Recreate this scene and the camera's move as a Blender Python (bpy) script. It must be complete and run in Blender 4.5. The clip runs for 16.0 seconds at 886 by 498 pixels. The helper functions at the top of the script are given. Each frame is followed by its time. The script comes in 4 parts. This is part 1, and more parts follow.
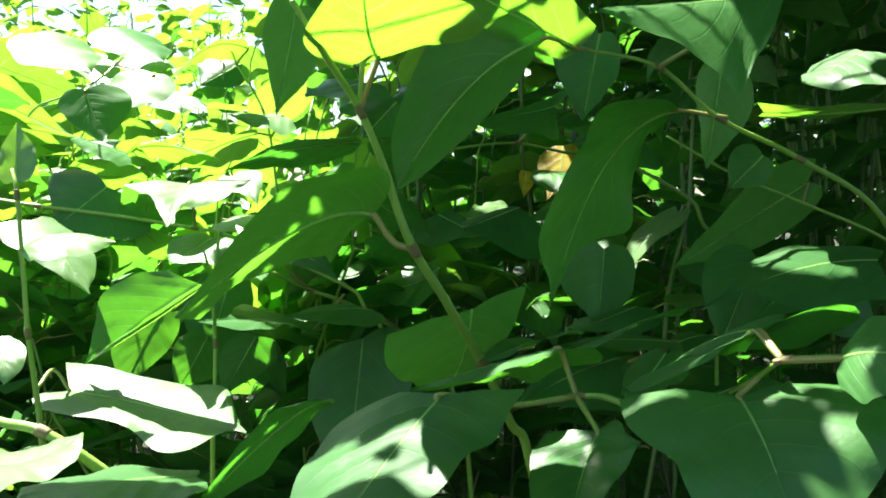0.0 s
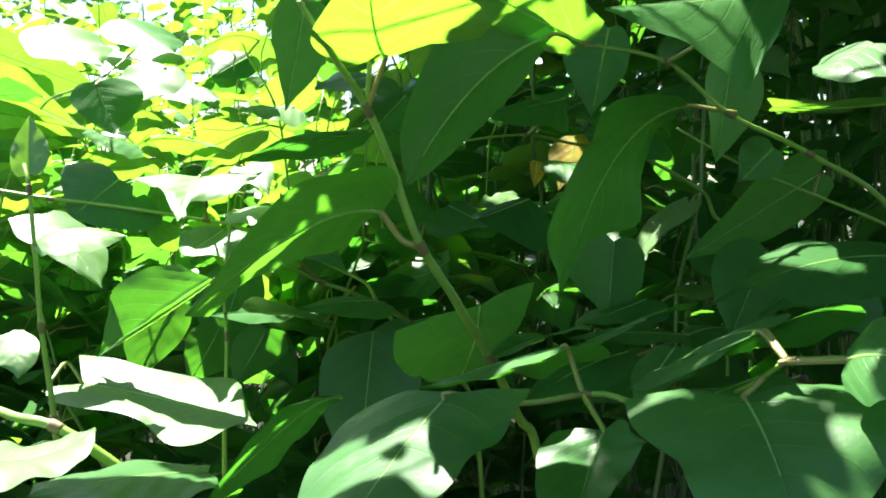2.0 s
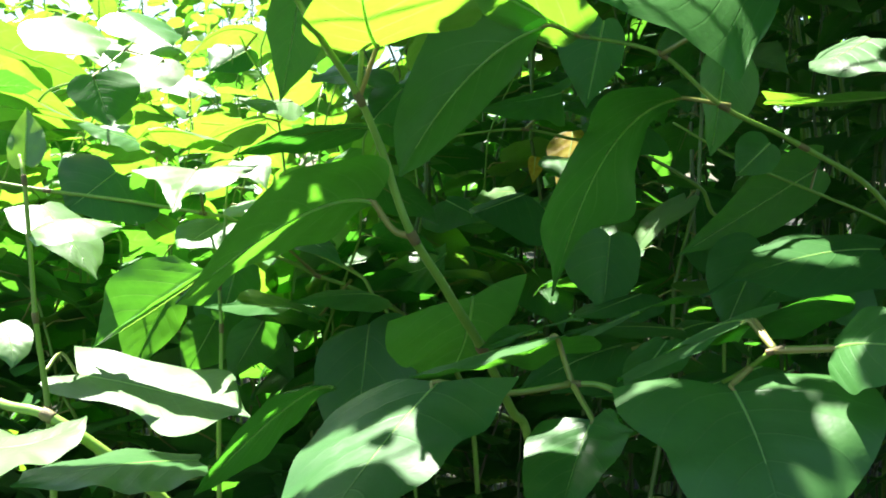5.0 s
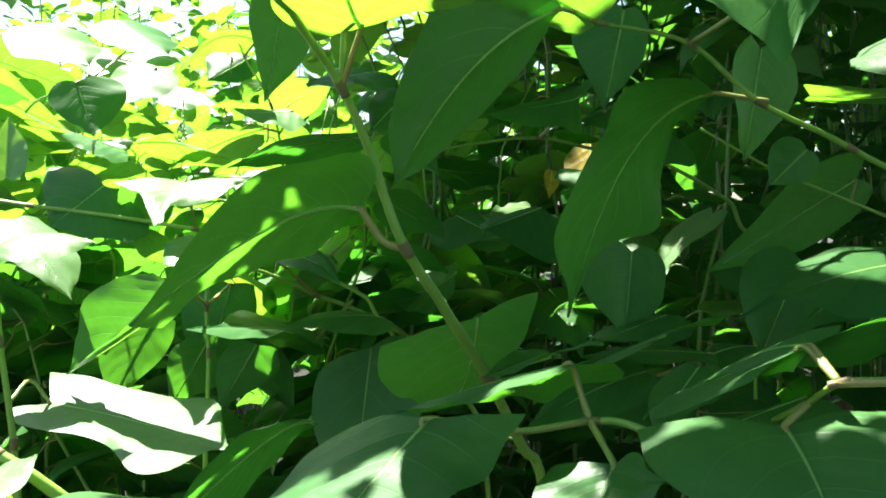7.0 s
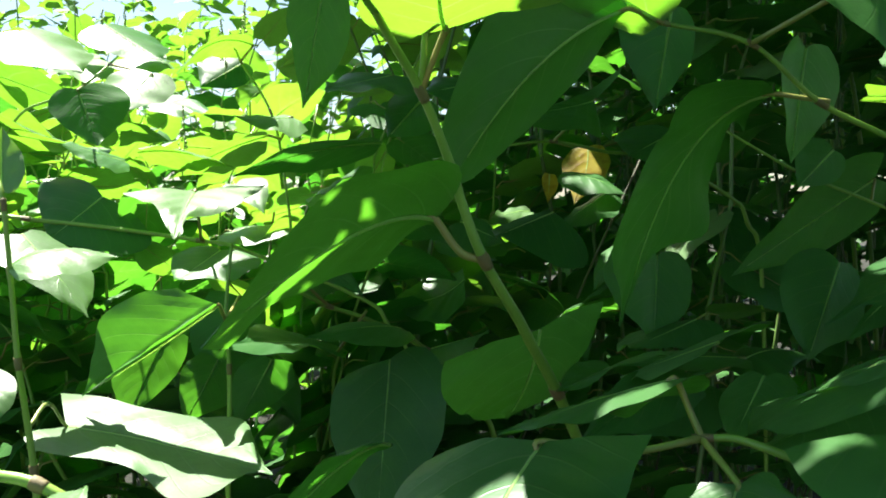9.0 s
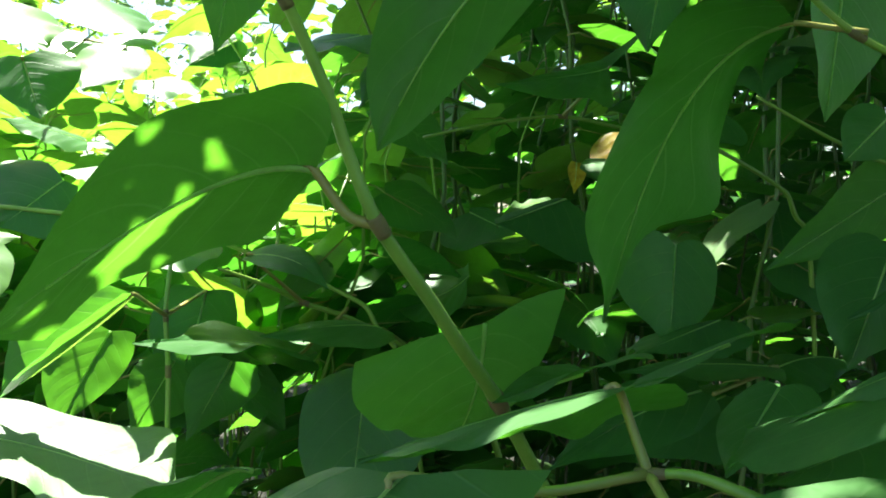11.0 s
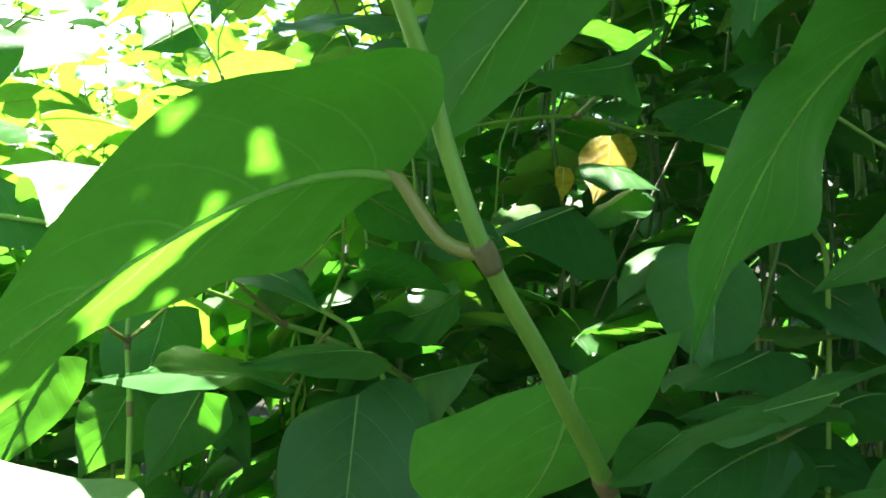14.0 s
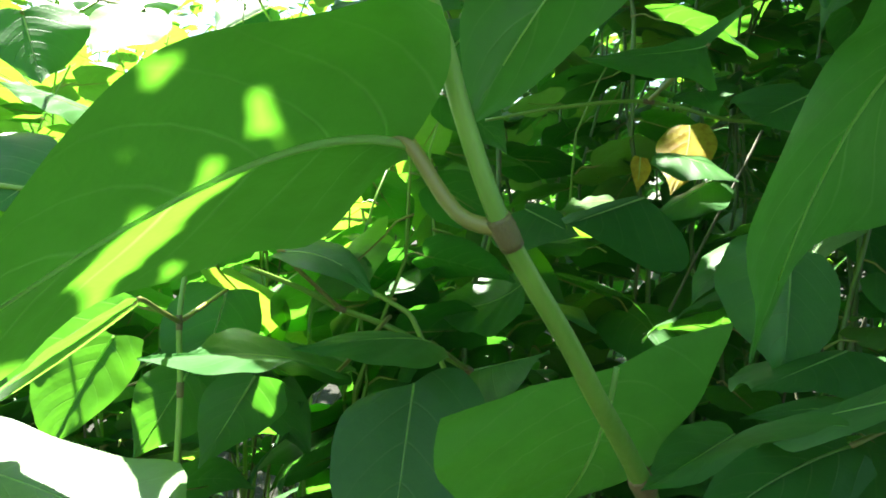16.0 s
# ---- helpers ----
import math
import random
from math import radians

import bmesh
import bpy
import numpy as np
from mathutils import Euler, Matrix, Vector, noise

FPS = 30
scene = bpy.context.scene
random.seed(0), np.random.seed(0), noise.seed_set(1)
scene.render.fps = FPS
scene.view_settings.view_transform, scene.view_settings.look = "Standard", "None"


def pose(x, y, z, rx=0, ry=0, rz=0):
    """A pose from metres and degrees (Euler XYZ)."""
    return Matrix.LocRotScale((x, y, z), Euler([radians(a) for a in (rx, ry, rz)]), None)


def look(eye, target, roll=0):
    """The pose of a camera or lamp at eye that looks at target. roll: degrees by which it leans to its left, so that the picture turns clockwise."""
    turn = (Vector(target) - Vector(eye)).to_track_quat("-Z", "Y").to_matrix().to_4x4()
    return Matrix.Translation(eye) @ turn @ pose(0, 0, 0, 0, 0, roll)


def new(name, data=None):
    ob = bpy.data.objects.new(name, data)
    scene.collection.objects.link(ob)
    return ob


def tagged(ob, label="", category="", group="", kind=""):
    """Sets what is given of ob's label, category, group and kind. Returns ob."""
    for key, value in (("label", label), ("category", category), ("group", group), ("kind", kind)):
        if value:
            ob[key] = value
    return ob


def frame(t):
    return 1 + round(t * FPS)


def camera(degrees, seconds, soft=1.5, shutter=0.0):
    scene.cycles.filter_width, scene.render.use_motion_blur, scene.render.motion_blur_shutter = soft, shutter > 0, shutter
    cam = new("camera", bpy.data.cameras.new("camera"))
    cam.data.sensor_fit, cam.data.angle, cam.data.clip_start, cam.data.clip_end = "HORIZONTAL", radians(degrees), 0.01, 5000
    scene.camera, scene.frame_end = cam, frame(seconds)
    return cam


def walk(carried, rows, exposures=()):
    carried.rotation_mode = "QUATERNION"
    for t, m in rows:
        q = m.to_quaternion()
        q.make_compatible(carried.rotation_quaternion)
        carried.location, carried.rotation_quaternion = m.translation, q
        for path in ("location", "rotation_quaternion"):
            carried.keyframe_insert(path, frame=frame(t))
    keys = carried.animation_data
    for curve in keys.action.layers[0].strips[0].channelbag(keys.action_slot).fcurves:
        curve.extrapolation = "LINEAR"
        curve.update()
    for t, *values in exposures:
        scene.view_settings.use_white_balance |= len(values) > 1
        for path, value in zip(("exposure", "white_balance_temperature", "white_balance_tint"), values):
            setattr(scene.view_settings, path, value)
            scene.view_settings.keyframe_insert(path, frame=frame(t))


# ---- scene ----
cam = camera(48.3, 16.0, soft=1.9)
PATH = [
    (0, (0.093, 0.005, 1.386), (0.083, 2.002, 1.285), 0.3),
    (0.5, (0.093, 0.004, 1.388), (0.062, 2.001, 1.275), -0.1),
    (1, (0.092, 0.006, 1.384), (0.054, 2.003, 1.274), -0.4),
    (1.5, (0.094, 0.009, 1.387), (0.066, 2.006, 1.272), -0.1),
    (2, (0.096, 0.003, 1.393), (0.06, 1.999, 1.263), 0.2),
    (2.5, (0.097, -0.001, 1.392), (0.044, 1.994, 1.262), 0.5),
    (3, (0.096, 0.003, 1.388), (0.046, 1.998, 1.266), 0.5),
    (3.5, (0.101, -0.002, 1.393), (0.052, 1.994, 1.264), 1.0),
    (4, (0.102, -0.001, 1.392), (0.054, 1.994, 1.258), 0.8),
    (6.5, (0.103, 0.045, 1.381), (0.068, 2.041, 1.258), 0.3),
    (7, (0.112, 0.079, 1.379), (0.032, 2.075, 1.29), 0.3),
    (7.5, (0.114, 0.073, 1.378), (-0.017, 2.067, 1.323), 0.5),
    (8, (0.117, 0.064, 1.37), (-0.161, 2.044, 1.361), -1.3),
    (8.5, (0.099, 0.077, 1.379), (-0.12, 2.065, 1.344), -0.5),
    (9, (0.05, 0.101, 1.382), (0.064, 2.099, 1.3), -0.6),
    (11.3, (0.122, 0.234, 1.358), (-0.017, 2.228, 1.298), -0.6),
    (11.5, (0.11, 0.24, 1.358), (-0.028, 2.234, 1.297), -0.8),
    (12, (0.068, 0.253, 1.378), (0.129, 2.25, 1.284), -0.4),
    (12.5, (0.04, 0.252, 1.368), (0.335, 2.228, 1.272), 0.1),
    (13, (0.035, 0.266, 1.369), (0.283, 2.249, 1.294), -0.1),
    (13.5, (0.052, 0.298, 1.366), (0.153, 2.295, 1.316), 0.2),
    (14, (0.06, 0.322, 1.366), (0.075, 2.321, 1.307), 0.5),
    (14.5, (0.071, 0.333, 1.365), (0.021, 2.331, 1.3), 1.4),
    (15, (0.075, 0.34, 1.366), (-0.079, 2.333, 1.314), 1.2),
    (15.5, (0.072, 0.339, 1.364), (-0.102, 2.33, 1.291), 1.3),
    (16, (0.077, 0.342, 1.361), (-0.08, 2.334, 1.286), 1.5),
]
EXPOSURES = [(0.0, 2.78), (4.0, 2.78), (6.5, 2.76), (7.5, 2.84), (9.0, 2.3), (11.5, 2.85), (12.0, 2.85), (12.5, 3.18), (14.5, 3.35), (16.0, 3.38)]
walk(cam, [(t, look(eye, target, roll)) for t, eye, target, roll in PATH], EXPOSURES)

# ---- daylight ----
SUN = Vector((-0.30, 0.36, 0.90)).normalized()
world = bpy.data.worlds.new("sky")
scene.world = world
world.use_nodes = True
sky = world.node_tree.nodes.new("ShaderNodeTexSky")
sky.sky_type, sky.sun_disc = "NISHITA", False
sky.sun_elevation, sky.sun_rotation = math.asin(SUN.z), math.atan2(SUN.x, SUN.y)
backing = world.node_tree.nodes["Background"]
backing.inputs["Strength"].default_value = 0.042
world.node_tree.links.new(sky.outputs[0], backing.inputs["Color"])
sun = new("sun", bpy.data.lights.new("sun", "SUN"))
sun.data.energy, sun.data.angle, sun.data.color = 5.0, radians(0.55), (1.0, 0.96, 0.88)
sun.matrix_world = look(SUN * 20, (0, 0, 0))

# ---- materials ----
def nodes_of(name):
    m = bpy.data.materials.new(name)
    m.use_nodes = True
    m.node_tree.nodes.clear()
    return m, m.node_tree.nodes, m.node_tree.links


def ramp(n, stops):
    r = n.new("ShaderNodeValToRGB")
    while len(r.color_ramp.elements) < len(stops):
        r.color_ramp.elements.new(0.5)
    for e, (at, col) in zip(r.color_ramp.elements, stops):
        e.position, e.color = at, (*col, 1)
    return r


def maths(n, l, op, a, b=None, clamp=False):
    m = n.new("ShaderNodeMath")
    m.operation, m.use_clamp = op, clamp
    for i, v in enumerate((a, b)):
        if v is None:
            continue
        if isinstance(v, (int, float)):
            m.inputs[i].default_value = v
        else:
            l.new(v, m.inputs[i])
    return m.outputs[0]


def mixed(n, l, kind, fac, a, b):
    m = n.new("ShaderNodeMix")
    m.data_type, m.blend_type = "RGBA", kind
    for i, v in ((0, fac), (6, a), (7, b)):
        if isinstance(v, (int, float)):
            m.inputs[i].default_value = v
        elif isinstance(v, tuple):
            m.inputs[i].default_value = (*v, 1)
        else:
            l.new(v, m.inputs[i])
    return m.outputs[2]


def leaf_material(name, low, high, glow_low, glow_high, vein, gloss=0.37, veins=6.0, blotch=(0.88, 0.9, 0.85), vein_glow=(0.3, 0.6, 0.13), clear=0.41, shine=0.5):
    """A leaf: dull sheen, light let through, pale side veins that curve to the edge, blotches and fine relief."""
    m, n, l = nodes_of(name)
    uv = n.new("ShaderNodeUVMap")
    sep = n.new("ShaderNodeSeparateXYZ")
    l.new(uv.outputs[0], sep.inputs[0])
    across = maths(n, l, "ABSOLUTE", maths(n, l, "SUBTRACT", sep.outputs[0], 0.5))
    lift = maths(n, l, "SUBTRACT", sep.outputs[1], maths(n, l, "MULTIPLY", maths(n, l, "POWER", across, 1.3), 0.75))
    saw = maths(n, l, "FRACT", maths(n, l, "MULTIPLY", lift, veins))
    ridge = maths(n, l, "ABSOLUTE", maths(n, l, "SUBTRACT", saw, 0.5))
    line = maths(n, l, "SUBTRACT", 1.0, maths(n, l, "DIVIDE", ridge, 0.05), True)
    mid = maths(n, l, "SUBTRACT", 1.0, maths(n, l, "DIVIDE", across, 0.012), True)
    fade = maths(n, l, "SUBTRACT", 1.0, maths(n, l, "MULTIPLY", across, 1.7), True)
    line = maths(n, l, "MULTIPLY", line, fade)
    coord = n.new("ShaderNodeTexCoord")
    info = n.new("ShaderNodeObjectInfo")
    big = n.new("ShaderNodeTexNoise")
    big.inputs["Scale"].default_value, big.inputs["Detail"].default_value = 22, 4
    l.new(coord.outputs["Object"], big.inputs["Vector"])
    both = maths(n, l, "MAXIMUM", maths(n, l, "MULTIPLY", maths(n, l, "MULTIPLY", line, big.outputs[0]), 0.95), maths(n, l, "MULTIPLY", mid, 0.6))
    fine = n.new("ShaderNodeTexVoronoi")
    fine.inputs["Scale"].default_value = 260
    fine.feature = "DISTANCE_TO_EDGE"
    l.new(coord.outputs["Object"], fine.inputs["Vector"])
    tone = maths(n, l, "ADD", maths(n, l, "MULTIPLY", info.outputs["Random"], 0.6), maths(n, l, "MULTIPLY", big.outputs[0], 0.4))
    body = ramp(n, [(0.15, low), (0.85, high)])
    glow = ramp(n, [(0.15, glow_low), (0.85, glow_high)])
    l.new(tone, body.inputs[0]), l.new(tone, glow.inputs[0])
    spots = n.new("ShaderNodeTexNoise")
    spots.inputs["Scale"].default_value, spots.inputs["Detail"].default_value = 90, 6
    l.new(coord.outputs["Object"], spots.inputs["Vector"])
    spot = ramp(n, [(0.45, (1, 1, 1)), (0.75, blotch)])
    l.new(spots.outputs[0], spot.inputs[0])
    face = mixed(n, l, "MULTIPLY", 1.0, mixed(n, l, "MIX", maths(n, l, "MULTIPLY", both, 0.36), body.outputs[0], vein), spot.outputs[0])
    thru = mixed(n, l, "MULTIPLY", 1.0, mixed(n, l, "MIX", maths(n, l, "MULTIPLY", both, 0.8), glow.outputs[0], vein_glow), spot.outputs[0])
    high_ = maths(n, l, "ADD", maths(n, l, "MULTIPLY", both, -0.7), maths(n, l, "MULTIPLY", fine.outputs[0], 0.15))
    quilt = maths(n, l, "MULTIPLY", maths(n, l, "SUBTRACT", 0.5, maths(n, l, "POWER", maths(n, l, "MULTIPLY", ridge, 2.0), 2.0)), fade)
    high_ = maths(n, l, "ADD", high_, maths(n, l, "MULTIPLY", big.outputs[0], 1.1))
    high_ = maths(n, l, "SUBTRACT", high_, maths(n, l, "MULTIPLY", quilt, 0.2))
    bump = n.new("ShaderNodeBump")
    bump.inputs["Strength"].default_value, bump.inputs["Distance"].default_value = 0.28, 0.0024
    l.new(high_, bump.inputs["Height"])
    skin = n.new("ShaderNodeBsdfPrincipled")
    l.new(face, skin.inputs["Base Color"]), l.new(bump.outputs[0], skin.inputs["Normal"])
    rough = maths(n, l, "ADD", gloss, maths(n, l, "MULTIPLY", spots.outputs[0], 0.12))
    l.new(rough, skin.inputs["Roughness"])
    skin.inputs["IOR"].default_value = 1.45
    skin.inputs["Specular IOR Level"].default_value = shine
    trans = n.new("ShaderNodeBsdfTranslucent")
    l.new(thru, trans.inputs["Color"]), l.new(bump.outputs[0], trans.inputs["Normal"])
    add = n.new("ShaderNodeMixShader")
    add.inputs[0].default_value = clear
    out = n.new("ShaderNodeOutputMaterial")
    l.new(skin.outputs[0], add.inputs[1]), l.new(trans.outputs[0], add.inputs[2]), l.new(add.outputs[0], out.inputs[0])
    return m


def plain_material(name, low, high, scale, rough, bump=0.3, depth=0.002, stretch=(1, 1, 1), spot=None):
    """Stems, stalks and soil: two tones in noise at two sizes, with relief."""
    m, n, l = nodes_of(name)
    coord, move = n.new("ShaderNodeTexCoord"), n.new("ShaderNodeMapping")
    move.inputs["Scale"].default_value = stretch
    l.new(coord.outputs["Object"], move.inputs[0])
    a, b = n.new("ShaderNodeTexNoise"), n.new("ShaderNodeTexNoise")
    a.inputs["Scale"].default_value, a.inputs["Detail"].default_value = scale, 5
    b.inputs["Scale"].default_value, b.inputs["Detail"].default_value = scale * 9, 3
    l.new(move.outputs[0], a.inputs["Vector"]), l.new(move.outputs[0], b.inputs["Vector"])
    info = n.new("ShaderNodeObjectInfo")
    f = maths(n, l, "ADD", maths(n, l, "MULTIPLY", a.outputs[0], 0.8), maths(n, l, "MULTIPLY", maths(n, l, "SUBTRACT", info.outputs["Random"], 0.5), 0.3))
    r = ramp(n, [(0.2, low), (0.7, high)])
    l.new(f, r.inputs[0])
    col = r.outputs[0]
    if spot:
        k = ramp(n, [(0.58, (0, 0, 0)), (0.68, (1, 1, 1))])
        l.new(b.outputs[0], k.inputs[0])
        col = mixed(n, l, "MIX", maths(n, l, "MULTIPLY", k.outputs[0], 0.7), col, spot)
    bp = n.new("ShaderNodeBump")
    bp.inputs["Strength"].default_value, bp.inputs["Distance"].default_value = bump, depth
    l.new(b.outputs[0], bp.inputs["Height"])
    p = n.new("ShaderNodeBsdfPrincipled")
    p.inputs["Roughness"].default_value = rough
    l.new(col, p.inputs["Base Color"]), l.new(bp.outputs[0], p.inputs["Normal"])
    out = n.new("ShaderNodeOutputMaterial")
    l.new(p.outputs[0], out.inputs[0])
    return m


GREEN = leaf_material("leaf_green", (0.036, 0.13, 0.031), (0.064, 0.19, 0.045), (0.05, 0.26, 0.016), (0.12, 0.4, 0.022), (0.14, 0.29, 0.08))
# GREEN's lit copy: sun glare and glow put into paler colour and extra shine
GREEN_LIT = leaf_material("leaf_sunlit_green", (0.1, 0.215, 0.07), (0.145, 0.27, 0.1), (0.155, 0.42, 0.02), (0.245, 0.49, 0.03), (0.22, 0.34, 0.1), clear=0.45, shine=0.9)
YELLOW = leaf_material("leaf_yellowing", (0.4, 0.35, 0.03), (0.52, 0.4, 0.05), (0.6, 0.5, 0.02), (0.7, 0.56, 0.03), (0.4, 0.33, 0.1), blotch=(0.55, 0.35, 0.2))
BROWN = leaf_material("leaf_withered", (0.10, 0.055, 0.025), (0.22, 0.12, 0.05), (0.12, 0.06, 0.02), (0.2, 0.1, 0.03), (0.2, 0.13, 0.07), gloss=0.6, blotch=(0.4, 0.35, 0.3))
VEIN = leaf_material("midrib_pale_green", (0.3, 0.52, 0.17), (0.36, 0.58, 0.2), (0.62, 0.9, 0.3), (0.68, 0.92, 0.34), (0.34, 0.56, 0.2), veins=0.0, vein_glow=(0.65, 0.9, 0.3), clear=0.62)
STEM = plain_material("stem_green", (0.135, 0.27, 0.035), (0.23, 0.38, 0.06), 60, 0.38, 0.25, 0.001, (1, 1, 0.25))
# STEM's shaded copy: shade put into a darker green; brown spots its own
STEM_SHADED = plain_material("stem_shaded_green", (0.05, 0.12, 0.02), (0.12, 0.21, 0.05), 60, 0.45, 0.25, 0.001, (1, 1, 0.25), (0.14, 0.07, 0.04))
RED = plain_material("petiole_reddish", (0.17, 0.25, 0.05), (0.3, 0.2, 0.07), 40, 0.42, 0.2, 0.001)
NODE = plain_material("node_sheath_brown", (0.12, 0.11, 0.04), (0.2, 0.14, 0.06), 150, 0.6, 0.4, 0.001)
DRY = plain_material("dry_stalk", (0.06, 0.065, 0.03), (0.15, 0.14, 0.08), 30, 0.7, 0.4, 0.002, (1, 1, 0.2))
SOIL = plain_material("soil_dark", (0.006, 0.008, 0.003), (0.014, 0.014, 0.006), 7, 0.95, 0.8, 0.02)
FLOWER = plain_material("flower_bud_green", (0.16, 0.26, 0.06), (0.3, 0.4, 0.14), 300, 0.6)


# ---- builders ----
def mesh_of(name, verts, faces, material, uvs=None, smooth=True):
    me = bpy.data.meshes.new(name)
    me.from_pydata([tuple(map(float, v)) for v in verts], [], faces)
    for mat in (material if isinstance(material, (list, tuple)) else [material]):
        me.materials.append(mat)
    if uvs is not None:
        layer = me.uv_layers.new(name="UVMap")
        index = np.zeros(len(me.loops), dtype=np.int32)
        me.loops.foreach_get("vertex_index", index)
        layer.data.foreach_set("uv", np.asarray(uvs, dtype=np.float32)[index].ravel())
    me.polygons.foreach_set("use_smooth", [smooth] * len(me.polygons))
    me.update()
    return me


def part(name, me, parent, label="", m=None):
    ob = new(name, me)
    ob.parent = parent
    if parent.data is None:
        ob.matrix_local = Matrix.Translation(-parent.location) @ (m or Matrix())
    return tagged(ob, label)


def smooth_path(points, radii, steps=5):
    """A Catmull-Rom line through points, with the radius along it."""
    p = np.array([points[0], *points, points[-1]], float)
    p[0], p[-1] = 2 * p[1] - p[2], 2 * p[-2] - p[-3]
    out, rad = [], []
    for i in range(1, len(p) - 2):
        for k in range(steps):
            u = k / steps
            a, b, c, d = p[i - 1:i + 3]
            out.append(0.5 * (2 * b + (c - a) * u + (2 * a - 5 * b + 4 * c - d) * u * u + (3 * b - a - 3 * c + d) * u ** 3))
            rad.append(radii[i - 1] * (1 - u) + radii[i] * u)
    out.append(p[-2]), rad.append(radii[-1])
    return np.array(out), np.array(rad)


def tube(points, radii, sides=6, steps=5, swell=()):
    """Vertices and faces of a round stem through points. swell: where along the points it thickens to a joint."""
    line, rad = smooth_path(points, radii, steps)
    for at in swell:
        i = min(int(round(at * steps)), len(rad) - 1)
        rad[i] *= 1.18
    verts, faces = [], []
    way = np.gradient(line, axis=0)
    side = np.array((0.3, 0.9, 0.1))
    for i, (c, w, r) in enumerate(zip(line, way, rad)):
        w = w / (np.linalg.norm(w) + 1e-9)
        side = side - w * side.dot(w)
        side /= np.linalg.norm(side) + 1e-9
        up = np.cross(w, side)
        for k in range(sides):
            a = 2 * math.pi * k / sides
            verts.append(c + r * (math.cos(a) * side + math.sin(a) * up))
        if i:
            o = (i - 1) * sides
            faces += [(o + k, o + (k + 1) % sides, o + sides + (k + 1) % sides, o + sides + k) for k in range(sides)]
    faces.append(tuple(range(sides))[::-1])
    faces.append(tuple(range(len(verts) - sides, len(verts))))
    return verts, faces


OUTLINE = ((0, 0.05, 0.13, 0.25, 0.4, 0.55, 0.7, 0.82, 0.91, 0.965, 1), (0.58, 0.84, 0.96, 1.0, 0.93, 0.76, 0.52, 0.30, 0.14, 0.055, 0.004))


def blade_points(length, left, right, bow=(0, 0), curl=0.0, wave=0.02, seed=0, rows=16, cols=5, tip_drop=0.0, lobe=1.0, blunt=1.0):
    """A knotweed blade: cut-off base, widest low down, drawn-out tip. It lies along +y from its base; left and right are
    (half width, degrees above the level) of its halves, bow lifts and shifts the middle of its midrib."""
    rng = random.Random(seed)
    ph = [rng.uniform(0, 6.28) for _ in range(4)]
    verts, uvs, faces = [], [], []
    us = [-(cols - i) / cols for i in range(cols)] + [i / cols for i in range(cols + 1)]
    for j in range(rows + 1):
        s = (j / rows) ** 1.12
        w = float(np.interp(s, *OUTLINE)) ** (blunt + max(0.0, 1.05 - blunt) * min(1.0, max(0.0, (s - 0.74) / 0.16)))
        hump = 4 * s * (1 - s)
        mid = np.array((bow[1] * hump, length * s, bow[0] * hump - tip_drop * max(0, s - 0.72) ** 2 * 12 * length))
        for u in us:
            half, ang = left if u < 0 else right
            a = radians(ang)
            e = abs(u)
            out = np.array((math.copysign(math.cos(a), u), 0, math.sin(a))) * half * w * e
            over = np.array((-math.copysign(math.sin(a), u), 0, math.cos(a)))
            ripple = wave * half * e * e * (math.sin(9 * s + ph[0 if u < 0 else 1]) + 0.6 * math.sin(19 * s + ph[2 if u < 0 else 3]))
            back = -0.085 * (lobe[0 if u < 0 else 1] if isinstance(lobe, tuple) else lobe) * length * math.sin(min(1, e * 1.25) * math.pi / 2) * max(0, 1 - s / 0.3) ** 1.5 * (e > 0.1) + 0.03 * length * e * w
            dent = 0.02 * length * e * min(1, 3 * (1 - s)) * noise.noise(Vector((u * 2.2 + seed * 0.37, s * 4.5, seed * 1.7)))
            verts.append(mid + out + over * (ripple + dent - curl * half * e * e * w + 0.05 * half * e * (1 - e)) + np.array((0, back, 0)))
            uvs.append((0.5 + 0.5 * u, s))
    n = len(us)
    for j in range(rows):
        for i in range(n - 1):
            o = j * n + i
            faces.append((o, o + 1, o + n + 1, o + n))
    return verts, faces, uvs


def frame_of(base, heading, pitch):
    """The pose of a blade: at base, its midrib heading so many degrees east of ahead and pitched up by so many."""
    h, p = radians(heading), radians(pitch)
    a = Vector((math.cos(p) * math.sin(h), math.cos(p) * math.cos(h), math.sin(p)))
    b = Vector((math.cos(h), -math.sin(h), 0))
    c = b.cross(a)
    return Matrix((( b.x, a.x, c.x, base[0]), (b.y, a.y, c.y, base[1]), (b.z, a.z, c.z, base[2]), (0, 0, 0, 1)))


LEAF_SEED = [100]
SHADE_SPOTS = []


